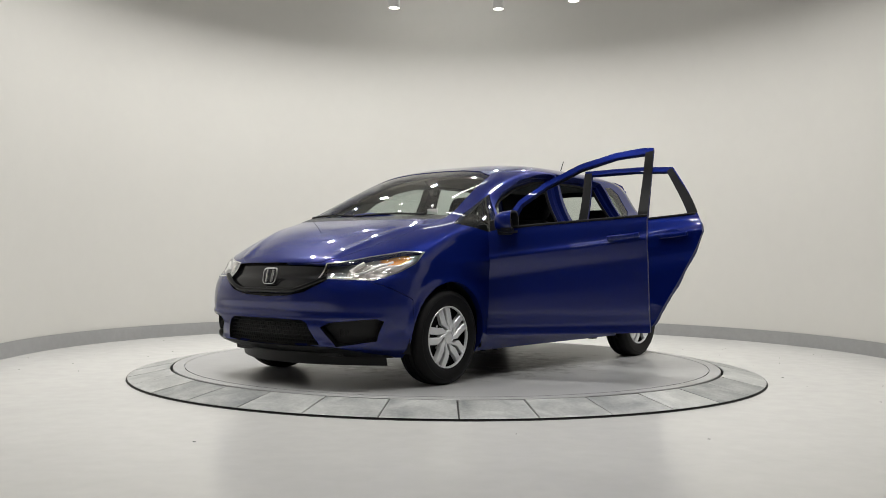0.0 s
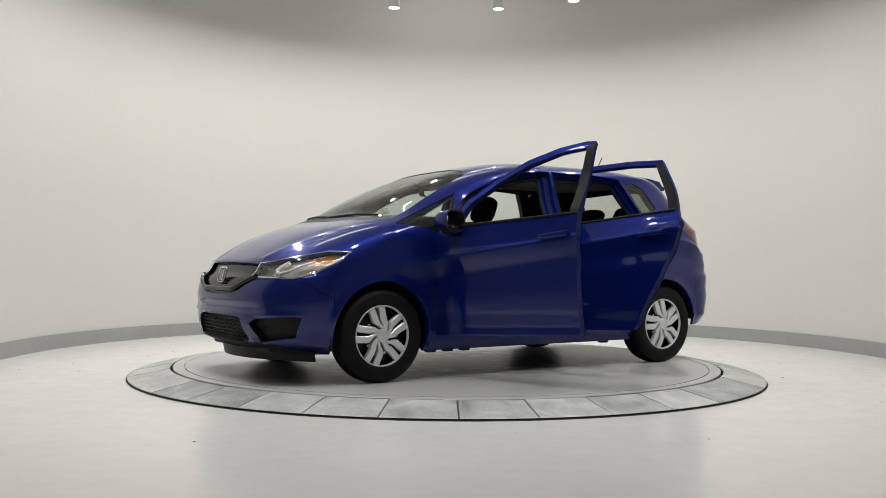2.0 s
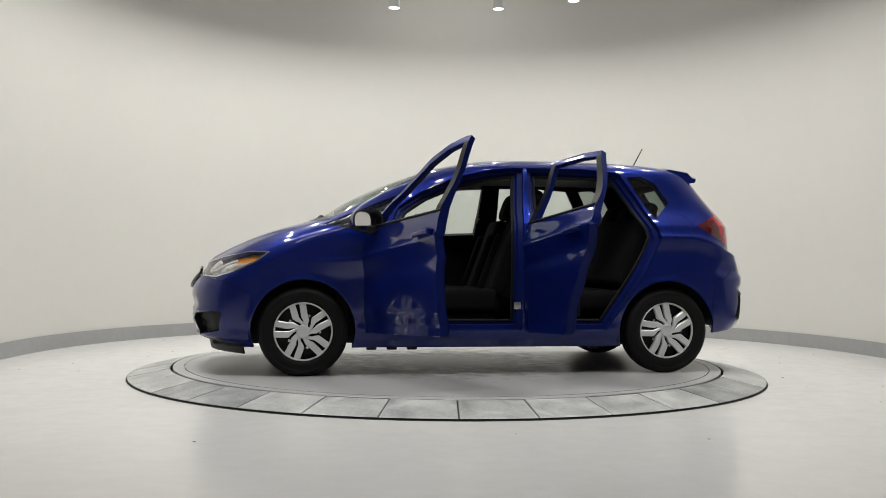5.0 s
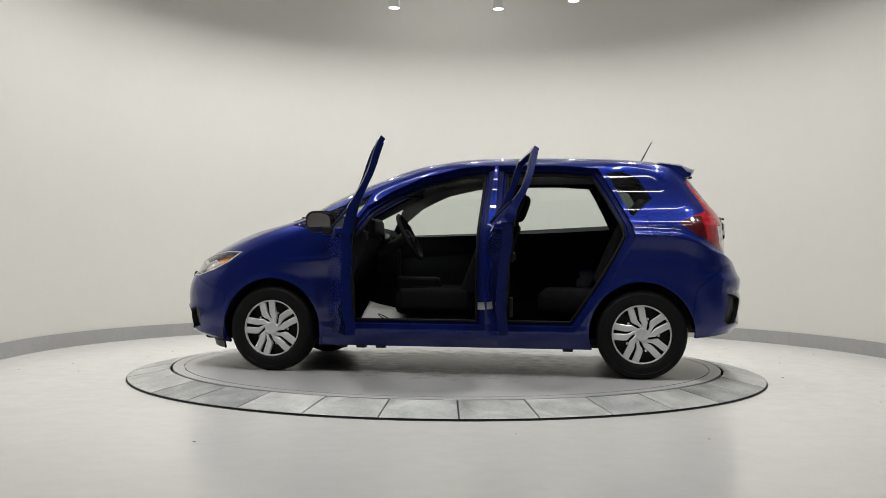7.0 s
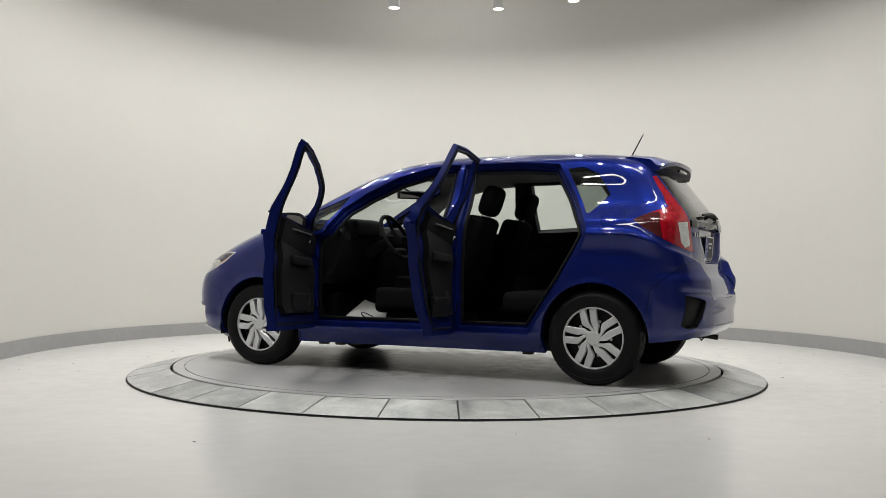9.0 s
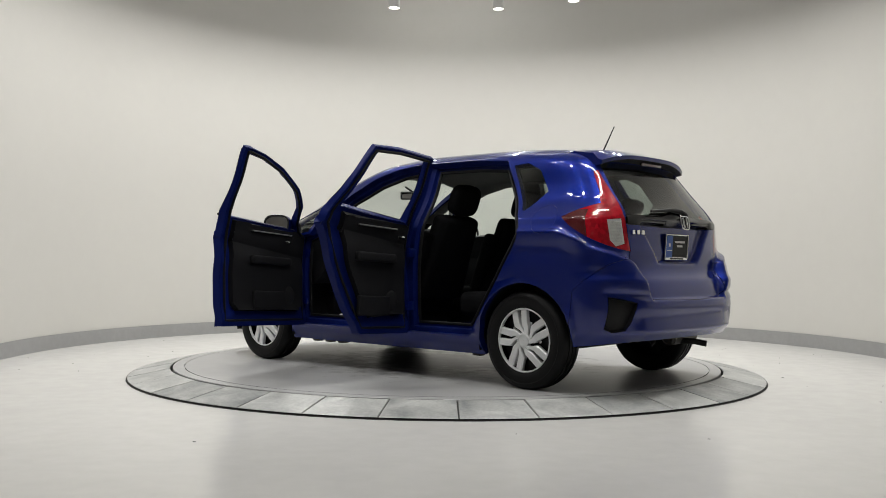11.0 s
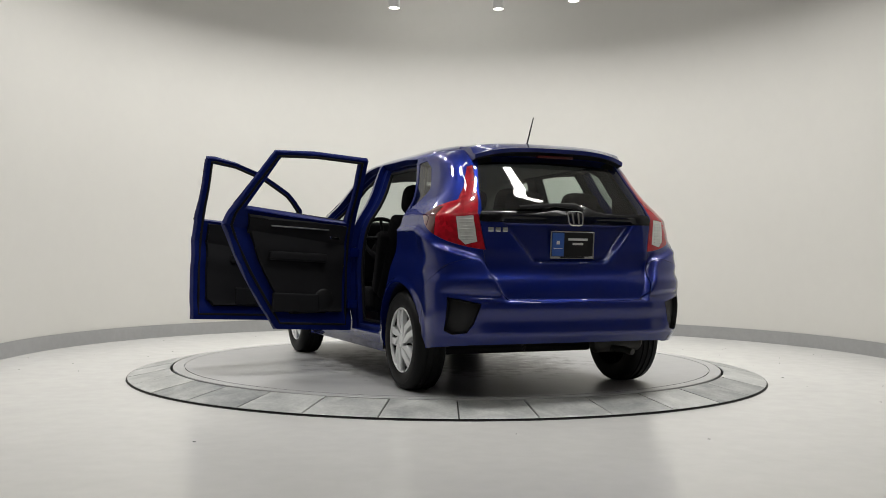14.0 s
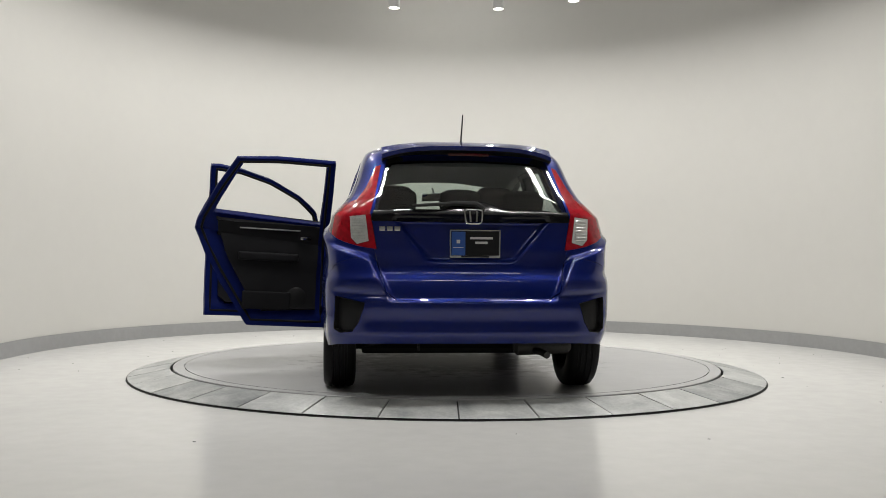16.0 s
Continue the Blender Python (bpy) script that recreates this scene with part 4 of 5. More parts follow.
build_jamb(F_OUT)
build_jamb(R_OUT)


def build_lining():
    inside = lambda c: -1.84 < c.x < 1.10 and c.z > 0.24 and not (abs(abs(c.x) - WB) < 0.42 and c.z < 0.74)
    for s, tags in (("R", "body fdoor fcard fpost rdoor rcard rpost gate strip tail tailclear tailrim fuel vent rbumper"), ("L", "body gate strip tail tailclear tailrim fuel vent rbumper")):
        bm = region(tags, s, 0.062, inside)
        turned(bm)
        for f in bm.faces:
            c = f.calc_center_median()
            f.material_index = 1 if c.z > 1.40 or (c.z > 1.10 and c.x > -0.2) else 0
        for v in bm.verts:
            v.co.z = min(v.co.z, 1.462)
        part("cabin_lining", bm, [TRIM, LINER], CAR, "dark cabin side trim and grey headlining")
    bm = bmesh.new()
    box(bm, -0.10, 0, 0.235, 2.0, 1.44, 0.05, 0.01)
    part("cabin_floor", bm, TRIM, CAR, "black carpeted cabin floor")
    bm = bmesh.new()
    box(bm, -0.02, 0, 0.25, 1.75, 1.52, 0.12, 0.03)
    part("sill", bm, PAINT, CAR, "blue door sills")
    bm = bmesh.new()
    for x, sx, z, sy in ((1.36, 1.05, 0.36, 0.96), (1.0, 0.10, 0.62, 1.30), (-1.40, 0.62, 0.49, 0.96)):
        box(bm, x, 0, z, sx, sy, 0.34 if sx > 0.2 else 0.75, 0.02)
    box(bm, -0.15, 0.0, 0.205, 1.9, 1.20, 0.05, 0.02)
    for x in (0.80, 0.66, 0.52, -0.78):
        box(bm, x, 0.66, 0.185, 0.07, 0.05, 0.05, 0.008)
    part("underbody", bm, BLACK, CAR, "black underbody")
    bm = bmesh.new()
    box(bm, -1.45, 0, 0.62, 0.62, 1.0, 0.06, 0.02)
    part("boot_floor", bm, TRIM, CAR)
    for x in (WB, -WB):
        for s in (1, -1):
            bm = bmesh.new()
            n = 24
            rows = []
            for k in range(n + 1):
                lo, hi = (-14, 194) if x > 0 else (-14, 176)
                a = radians(lo + (hi - lo) * k / n)
                rows.append([bm.verts.new((x + r * math.cos(a), s * y, 0.30 + r * math.sin(a))) for r, y in ((0.05, 0.47), (0.368, 0.47), (0.368, 0.70), (0.360, 0.815))])
            for a, b in zip(rows, rows[1:]):
                for k in range(3):
                    bm.faces.new((a[k], b[k], b[k + 1], a[k + 1]))
            part("wheel_arch_liner", bm, BLACK, CAR, "black wheel arch liner")


def soft_block(bm, cx, cy, cz, sx, sy, sz, bevel, m=None, taper=0.0, bulge=0.0):
    """A rounded cushion; taper narrows its top."""
    before = set(bm.verts)
    box(bm, 0, 0, 0, sx, sy, sz, bevel, 4)
    vs = [v for v in bm.verts if v not in before]
    for v in vs:
        u = v.co.z / sz + 0.5
        v.co.y *= 1 - taper * u
        v.co.x *= 1 + bulge * math.sin(math.pi * u)
    bmesh.ops.transform(bm, matrix=(m or Matrix()) @ Matrix.Translation((cx, cy, cz)), verts=vs)


def pillow(bm, m, sx, sy, sz, e=0.55):
    """A rounded cushion: a superellipsoid."""
    power = lambda q, k: math.copysign(abs(q) ** k, q)
    n, k = 24, 14
    rows = []
    for i in range(k + 1):
        a = -math.pi / 2 + math.pi * i / k
        rows.append([bm.verts.new(m @ Vector((sx / 2 * power(math.cos(b), 0.8) * max(1e-3, math.cos(a)) ** 0.6, sy / 2 * power(math.sin(b), e) * max(1e-3, math.cos(a)) ** 0.6, sz / 2 * power(math.sin(a), e)))) for b in (2 * math.pi * q / n for q in range(n))])
    for a, b in zip(rows, rows[1:]):
        for q in range(n):
            bm.faces.new((a[q], a[(q + 1) % n], b[(q + 1) % n], b[q]))
    bm.faces.new(rows[0][::-1]); bm.faces.new(rows[-1])


def build_front_seat(y):
    tilt = pose(-0.12, y, 0.505, 0, -20, 0)
    bm = bmesh.new()
    soft_block(bm, 0, 0, 0.31, 0.14, 0.46, 0.62, 0.055, tilt, 0.20)
    seat = part("front_seat", bm, CLOTH, CAR, "black cloth front seat")
    for s in (1, -1):
        bm = bmesh.new()
        soft_block(bm, 0.05, s * 0.20, 0.25, 0.12, 0.09, 0.46, 0.040, tilt, 0.0)
        part("back_bolster", bm, CLOTH, seat)
        bm = bmesh.new()
        soft_block(bm, 0.16, y + s * 0.215, 0.50, 0.50, 0.09, 0.16, 0.04, None)
        part("cushion_bolster", bm, CLOTH, seat)
    bm = bmesh.new()
    soft_block(bm, 0.16, y, 0.475, 0.56, 0.46, 0.16, 0.06, None)
    part("cushion", bm, CLOTH, seat)
    bm = bmesh.new()
    pillow(bm, tilt @ Matrix.Translation((-0.02, 0, 0.745)), 0.115, 0.275, 0.22)
    part("headrest", bm, CLOTH, seat)
    for s in (1, -1):
        bm = bmesh.new()
        tube(bm, [tilt @ Vector((-0.01, s * 0.07, 0.58)), tilt @ Vector((-0.015, s * 0.07, 0.70))], 0.007, 8)
        part("headrest_post", bm, CHROME, seat)
    bm = bmesh.new()
    box(bm, 0.14, y, 0.32, 0.42, 0.40, 0.16, 0.02)
    part("seat_base", bm, BLACK, seat)


def build_rear_seat():
    tilt = pose(-1.02, 0, 0.60, 0, -24, 0)
    bm = bmesh.new()
    soft_block(bm, 0, 0.0, 0.26, 0.14, 1.27, 0.54, 0.05, tilt, 0.03)
    seat = part("rear_bench", bm, CLOTH, CAR, "black cloth rear bench seat")
    bm = bmesh.new()
    soft_block(bm, -0.82, 0, 0.49, 0.50, 1.26, 0.16, 0.06)
    part("cushion", bm, CLOTH, seat)
    for y in (0.40, 0.0, -0.40):
        bm = bmesh.new()
        pillow(bm, tilt @ Matrix.Translation((-0.01, y, 0.60)), 0.095, 0.26, 0.15)
        part("headrest", bm, CLOTH, seat)


def build_cockpit():
    bm = bmesh.new()
    sect = [(1.12, 0.98), (0.95, 1.035), (0.78, 1.045), (0.69, 1.025), (0.64, 0.97), (0.645, 0.88), (0.66, 0.80), (0.70, 0.70), (0.80, 0.60), (1.12, 0.58)]
    m = Matrix(((1, 0, 0, 0), (0, 0, 1, 0), (0, 1, 0, 0), (0, 0, 0, 1)))
    prism(bm, sect, -0.69, 0.69, m)
    soft_block(bm, 0.70, 0.36, 1.01, 0.20, 0.40, 0.14, 0.05)
    box(bm, 0.50, 0, 0.45, 0.60, 0.20, 0.40, 0.04, 3)
    box(bm, 0.60, 0, 0.72, 0.16, 0.24, 0.30, 0.03, 3)
    bmesh.ops.recalc_face_normals(bm, faces=bm.faces[:])
    dash = part("dashboard", bm, TRIM, CAR, "dark grey moulded dashboard and centre console")
    bm = bmesh.new()
    box(bm, 0.625, 0.0, 0.92, 0.02, 0.20, 0.12, 0.005, 2, None)
    part("screen_panel", bm, GLOSSBLACK, dash)
    for y in (0.62, 0.15, -0.15, -0.62):
        bm = bmesh.new()
        box(bm, 0.645, y, 0.95, 0.02, 0.10, 0.06, 0.01)
        part("air_vent", bm, BLACK, dash)
    # steering wheel
    c = pose(0.375, 0.36, 0.945, 0, -62, 0)
    bm = bmesh.new()
    tube(bm, [c @ Vector((0.175 * math.cos(a), 0.175 * math.sin(a), 0)) for a in (2 * math.pi * k / 40 for k in range(40))], 0.016, 10, True)
    sw = part("steering_wheel", bm, TRIM, CAR, "black three-spoke steering wheel")
    bm = bmesh.new()
    lathe(bm, [(0.001, 0.02), (0.05, 0.016), (0.066, 0.0), (0.064, -0.03), (0.04, -0.10), (0.04, -0.26)], 24, "Z", c)
    for a in (90, -90, 0):
        d = Vector((math.cos(radians(a)), math.sin(radians(a)), 0))
        tube(bm, [c @ (d * 0.05), c @ (d * 0.17)], 0.013, 8)
    part("hub", bm, TRIM, sw)
    bm = bmesh.new()
    m = pose(0.43, 0.0, 1.285, 0, 0, -45)
    box(bm, 0, 0, 0, 0.035, 0.225, 0.062, 0.014, 3, m)
    tube(bm, [m @ Vector((0.01, 0, 0.02)), (0.53, 0, 1.36)], 0.008, 8)
    mir = part("rear_view_mirror", bm, BLACK, CAR, "black framed interior mirror")
    bm = bmesh.new()
    box(bm, -0.019, 0, 0, 0.003, 0.20, 0.048, 0.001, 1, m)
    part("mirror_glass", bm, MIRROR, mir)
    # paper cover on the driver's floor
    bm = bmesh.new()
    q = []
    n = 10
    for i in range(n + 1):
        u = i / n
        q.append([bm.verts.new((0.36 + 0.33 * u, 0.26 + 0.40 * v, 0.295 + 0.012 * math.sin(5 * u + 4 * v) + 0.19 * (1 - v) * (0.35 + 0.65 * u))) for v in (0, 0.25, 0.5, 0.75, 1.0)])
    for a, b in zip(q, q[1:]):
        for k in range(4):
            bm.faces.new((a[k], b[k], b[k + 1], a[k + 1]))
    mat = tagged(finish("floor_paper", bm, PAPER), "white protective paper sheet in the driver's footwell", "paper")
    mod = mat.modifiers.new("thick", "SOLIDIFY"); mod.thickness = 0.002
    bm = bmesh.new()
    tube(bm, [(0.52 + 0.055 * math.cos(a), 0.50 + 0.055 * math.sin(a), 0.358 + 0.03 * math.cos(a)) for a in (2 * math.pi * k / 24 for k in range(24))], 0.004, 6, True)
    part("printed_ring", bm, BLACK, mat)
    bm = bmesh.new()
    box(bm, 0.38, 0.60, 0.33, 0.07, 0.10, 0.05, 0.008, 1, None)
    part("printed_corner", bm, RED, mat, "red printed corner of the paper")
    return mat


def door_card(door, tag, belt, arm, pull, speaker):
    """Dark moulded inner trim of an open door."""
    bm = region(tag, "L", 0.090)
    turned(bm)
    shut(bm, 0.008, 0.036)
    part("door_card", bm, TRIM, door, "dark moulded inner door trim")
    bm = bmesh.new()
    ring = fine(inset_poly(F_OUT if tag == "fcard" else R_OUT, 0.042), 0.06)
    tube(bm, [(x, flank_y(z, x) - 0.007 - door_depth(z), z) for x, z in ring], 0.009, 8, True)
    part("weatherstrip", bm, RUBBER, door, "black rubber weatherstrip")
    yy = flank_y(0.8) - 0.10
    bm = bmesh.new()
    soft_block(bm, 0, 0, 0, arm[1] - arm[0], 0.045, 0.055, 0.018, Matrix.Translation(((arm[0] + arm[1]) / 2, yy - 0.005, arm[2])))
    part("armrest", bm, TRIM, door)
    bm = bmesh.new()
    soft_block(bm, 0, 0, 0, (arm[1] - arm[0]) * 0.8, 0.030, 0.12, 0.012, Matrix.Translation(((arm[0] + arm[1]) / 2, yy - 0.0, 0.475)))
    part("door_pocket", bm, TRIM, door)
    bm = bmesh.new()
    y2 = flank_y(belt) - 0.10
    box(bm, (arm[0] + arm[1]) / 2, y2, belt, arm[1] - arm[0], 0.016, 0.008, 0.003)
    part("trim_strip", bm, STEEL, door, "satin silver trim strip")
    bm = bmesh.new()
    box(bm, pull, y2 - 0.005, belt - 0.05, 0.075, 0.016, 0.022, 0.006)
    part("pull_handle", bm, CHROME, door, "chrome inner door handle")
    bm = bmesh.new()
    m = Matrix.Translation((speaker, yy + 0.012, 0.50)) @ Matrix.Rotation(radians(90), 4, "X")
    lathe(bm, [(0.001, 0.012), (0.06, 0.012), (0.072, 0.006), (0.076, 0.0)], 28, "Z", m)
    part("speaker_grille", bm, BLACK, door)
    return door


def build_door_bits():
    door_card(FRONT_DOOR, "fcard", 0.925, (0.05, 0.55, 0.74), 0.50, 0.58)
    door_card(REAR_DOOR, "rcard", 0.955, (-0.92, -0.50, 0.77), -0.46, -0.50)
    for s, fd, rd in (("L", FRONT_DOOR, REAR_DOOR), ("R", CAR, CAR)):
        for d, tag, keep in ((fd, "fpost", None), (rd, "rpost", lambda c: c.x > -0.6), (rd, "rpost", lambda c: c.x < -0.6)):
            part("post_trim", region(tag, s, -0.0025, keep), POSTFILM, d, "gloss black window post")
    # belt seals
    for s, fd, rd in ((1, FRONT_DOOR, REAR_DOOR), (-1, CAR, CAR)):
        for d, x0, z0, x1, z1 in ((fd, 0.66, 0.978, -0.235, 1.008), (rd, -0.29, 1.022, -1.16, 1.070)):
            bm = bmesh.new()
            tube(bm, [(x0 + (x1 - x0) * k / 8, s * (flank_y(z0 + (z1 - z0) * k / 8, x0 + (x1 - x0) * k / 8) + 0.002), z0 + (z1 - z0) * k / 8) for k in range(9)], 0.008, 8)
            part("belt_seal", bm, BLACK, d, "black belt seal under the window")
    # handles
    for s, fd, rd in ((1, FRONT_DOOR, REAR_DOOR), (-1, CAR, CAR)):
        for d, x, z in ((fd, -0.085, 0.885), (rd, -1.02, 0.925)):
            y = flank_y(z)
            bm = bmesh.new()
            m = Matrix.Translation((x, s * (y + 0.010), z)) @ Matrix.Rotation(radians(4), 4, "Y")
            soft_block(bm, 0, 0, 0, 0.20, 0.020, 0.030, 0.010, m @ Matrix.Translation((0, s * 0.022, 0)))
            soft_block(bm, 0, 0, 0, 0.035, 0.05, 0.032, 0.010, m @ Matrix.Translation((-0.085, s * 0.008, 0)))
            soft_block(bm, 0, 0, 0, 0.025, 0.05, 0.024, 0.008, m @ Matrix.Translation((0.085, s * 0.008, 0)))
            h = part("door_handle", bm, PAINT, d, "blue pull handle")
            if d is CAR:
                continue
            bm = bmesh.new()
            lathe(bm, [(0.001, 0.0), (0.045, 0.0), (0.058, -0.003)], 28, "Z", m @ Matrix.Translation((0.01, 0.001, 0)) @ Matrix.Rotation(radians(-90), 4, "X") @ Matrix.Diagonal((1.2, 0.75, 1, 1)))
            part("handle_cup", bm, PAINT, d)
    # hinges and latches
    for door, hx, rx in ((FRONT_DOOR, 0.835, -0.228), (REAR_DOOR, -0.295, None)):
        for z in (0.48, 0.82):
            bm = bmesh.new()
            box(bm, hx + 0.01, 0.75, z, 0.07, 0.03, 0.06, 0.006)
            part("hinge", bm, PAINT, door)
    for door, x, z in ((FRONT_DOOR, -0.215, 0.70), (REAR_DOOR, -1.135, 0.87)):
        bm = bmesh.new()
        box(bm, x + 0.012, flank_y(z) - 0.036, z, 0.012, 0.03, 0.09, 0.004)
        lt = part("latch", bm, STEEL, door, "steel door latch")
        for dz in (-0.06, -0.03, 0.06):
            bm = bmesh.new()
            lathe(bm, [(0.001, 0.004), (0.006, 0.003), (0.007, 0.0)], 10, "Z", Matrix.Translation((x + 0.004, flank_y(z) - 0.036, z + dz)) @ Matrix.Rotation(radians(-90), 4, "Y"))
            part("screw", bm, CHROME, door)
    for x, z in ((-0.235, 0.66), (-1.17, 0.88)):
        bm = bmesh.new()
        tube(bm, [(x, 0.745, z - 0.02), (x, 0.775, z - 0.02), (x, 0.775, z + 0.02), (x, 0.745, z + 0.02)], 0.005, 8)
        part("striker", bm, CHROME, CAR, "chrome door striker")
    bm = bmesh.new()
    box(bm, -0.215, flank_y(0.47) - 0.047, 0.47, 0.085, 0.004, 0.05, 0.001)
    part("tyre_label", bm, STEEL, CAR, "small printed label on the door pillar")


def side_mirror(parent, s):
    """Blue cap, black base and arm, mirror glass, in one mesh."""
    bm = bmesh.new()
    c = Vector((0.655, s * 0.892, 1.008))
    n, k = 28, 16
    power = lambda q, e: math.copysign(abs(q) ** e, q)
    rows = []
    for i in range(k + 1):
        a = math.pi / 2 * i / k                      # from the open rim (rear) to the nose of the cap
        rows.append([bm.verts.new(c + Vector((-0.055 + 0.125 * math.sin(a), s * 0.108 * power(math.cos(b), 0.62) * math.cos(a) ** 0.45, 0.071 * power(math.sin(b), 0.70) * math.cos(a) ** 0.45))) for b in (2 * math.pi * q / n for q in range(n))])
    for a, b in zip(rows, rows[1:]):
        for q in range(n):
            f = bm.faces.new((a[q], a[(q + 1) % n], b[(q + 1) % n], b[q]))
            f.material_index = 1 if f.calc_center_median().z < c.z - 0.042 else 0
    rim = [bm.verts.new(c + Vector((-0.055, s * 0.096 * power(math.cos(b), 0.62), 0.060 * power(math.sin(b), 0.70)))) for b in (2 * math.pi * q / n for q in range(n))]
    deep = [bm.verts.new(v.co + Vector((0.034 - 0.27 * (s * (v.co.y - c.y)), 0, 0))) for v in rim]
    for a, b in ((rows[0], rim), (rim, deep)):
        for q in range(n):
            bm.faces.new((a[q], a[(q + 1) % n], b[(q + 1) % n], b[q])).material_index = 1
    bm.faces.new(deep).material_index = 2
    bmesh.ops.recalc_face_normals(bm, faces=bm.faces[:])
    before = set(bm.faces)
    box(bm, c.x + 0.02, s * 0.825, 0.955, 0.10, 0.12, 0.050, 0.02, 3)
    box(bm, 0.715, s * 0.805, 0.985, 0.15, 0.03, 0.09, 0.012, 2)
    for f in bm.faces:
        if f not in before:
            f.material_index = 1
    part("side_mirror", bm, [PAINT, BLACK, MIRROR], parent, "blue door mirror on a black base")


# ---- front, rear and small outside parts ----
def build_front():
    for s in "LR":
        bm = region("headlamp", s, 0.040)
        for f in bm.faces:
            c = f.calc_center_median()
            e = math.hypot((c.x - 1.640) / 0.080, (c.z - 0.778 + 0.22 * (c.x - 1.640)) / 0.030)
            f.material_index = 1 if c.x > 1.845 + 0.8 * (0.72 - c.z) else 2 if e < 1 else 0
        lamp = part("headlamp", bm, [REFLECTOR, SMOKE, AMBER], CAR, "chrome headlamp with an amber indicator under a clear cover")
        shutbm = region("headlamp", s, 0.0)
        part("lamp_cover", shutbm, LENSGLASS, lamp, "clear lamp cover")
        sg = 1 if s == "L" else -1
        bm = bmesh.new()
        lathe(bm, [(0.001, -0.03), (0.02, -0.028), (0.038, -0.010), (0.046, 0.018), (0.048, 0.02)], 24, "Z", Matrix.Translation((1.755, sg * 0.590, 0.742)) @ Matrix.Rotation(radians(90), 4, "Y") @ Matrix.Rotation(radians(-20 * sg), 4, "X"))
        part("reflector_bowl", bm, CHROME, lamp)
        bm = bmesh.new()
        cover = region("headlamp", s, 0.014)
        skin = [v.co.copy() for v in cover.verts]
        cover.free()
        def seat(y, z):
            near = sorted(skin, key=lambda q: (abs(q.y) - y) ** 2 + (q.z - z) ** 2)[:3]
            return (sum(q.x for q in near) / 3, sg * y, z)
        tube(bm, [seat(*q) for q in ((0.625, 0.752), (0.595, 0.730), (0.565, 0.702), (0.580, 0.688), (0.600, 0.686))], 0.015, 8)
        tube(bm, [seat(*q) for q in ((0.590, 0.686), (0.640, 0.697), (0.700, 0.736), (0.745, 0.762))], 0.008, 8)
        part("light_guide", bm, GUIDE, lamp, "pale moulded light guide")
        frame_bm = rim_of("headlamp", s, 0.009)
        part("lamp_bezel", frame_bm, CHROME, lamp, "bright lamp bezel")
        part("fog_recess", shut_back("fog", s, 0.045), BLACK, CAR, "black fog lamp blank")
        bm = bmesh.new()
        for k in range(3):
            box(bm, nose_x(0.545 + 0.022 * k, 0.345) - 0.03, sg * (0.545 + 0.022 * k), 0.345, 0.006, 0.005, 0.05 - 0.008 * k, 0.002)
        part("fog_fin", bm, BLACK, CAR)
    g = part("grille", shut_back("grille", "LR", 0.020), GLOSSBLACK, CAR, "gloss black upper grille")
    bm = bmesh.new()
    pts = []
    for k in range(25):
        y = -0.46 + 0.92 * k / 24
        z = 0.585 + 0.085 * max(0, (abs(y) - 0.22) / 0.24) ** 1.3
        pts.append((nose_x(y, z) + 0.004, y, z))
    tube(bm, pts, 0.016, 10)
    part("grille_lip", bm, GLOSSBLACK, g)
    emblem(g, Matrix.Translation((nose_x(0, 0.672) + 0.010, 0, 0.672)) @ Matrix.Rotation(radians(90), 4, "Z") @ Matrix.Rotation(radians(76), 4, "X"), 0.058)
    it = part("lower_intake", shut_back("intake", "LR", 0.05), BLACK, CAR, "black lower air intake")
    bm = bmesh.new()
    for j in range(6):
        z = 0.272 + 0.024 * j
        w = 0.405 - 0.012 * j
        tube(bm, [(nose_x(w * (k / 10 - 1), z) - 0.020, w * (k / 10 - 1), z + 0.005 * (k % 2)) for k in range(21)], 0.0035, 5)
    for k in range(-18, 19):
        y = k * 0.022
        tube(bm, [(nose_x(y, 0.27) - 0.022, y, 0.265), (nose_x(y, 0.39) - 0.022, y, 0.39)], 0.0025, 4)
    part("intake_mesh", bm, BLACK, it, "black honeycomb mesh")
    part("chin", shut(region("chin"), 0.002, 0.02), BLACK, CAR, "black lower bumper lip")
    bm = bmesh.new()
    pts = [(1.93 - 0.30 * (abs(y) / 0.7) ** 2, y, 0.175) for y in (-0.66 + 0.11 * k for k in range(13))]
    for a, b in zip(pts, pts[1:]):
        vs = [bm.verts.new(q) for q in ((a[0], a[1], 0.21), (b[0], b[1], 0.21), (b[0] - 0.015, b[1], 0.14), (a[0] - 0.015, a[1], 0.14))]
        bm.faces.new(vs)
    bmesh.ops.remove_doubles(bm, verts=bm.verts[:], dist=1e-4)
    r = bmesh.ops.solidify(bm, geom=bm.faces[:], thickness=0.012)
    part("air_dam", bm, BLACK, CAR, "black rubber air dam")
    # wipers
    for y0, y1, x0, x1 in ((0.52, -0.08, 1.19, 1.26), (-0.10, -0.58, 1.27, 1.10)):
        bm = bmesh.new()
        n = 10
        pts = []
        for k in range(n + 1):
            u = k / n
            y = y0 + (y1 - y0) * u
            z = 1.078 + 0.012 * math.sin(math.pi * u)
            pts.append((screen_x(y, z) + 0.012, y, z))
        tube(bm, pts, 0.008, 6)
        part("wiper", bm, BLACK, CAR, "black windscreen wiper")
    # cowl below the windscreen
    bm = bmesh.new()
    rows = []
    for k in range(33):
        y = -0.66 + 1.32 * k / 32
        rows.append([bm.verts.new((screen_x(y, z) + d, y, z)) for z, d in ((1.045, 0.003), (1.062, 0.005), (1.072, 0.003))])
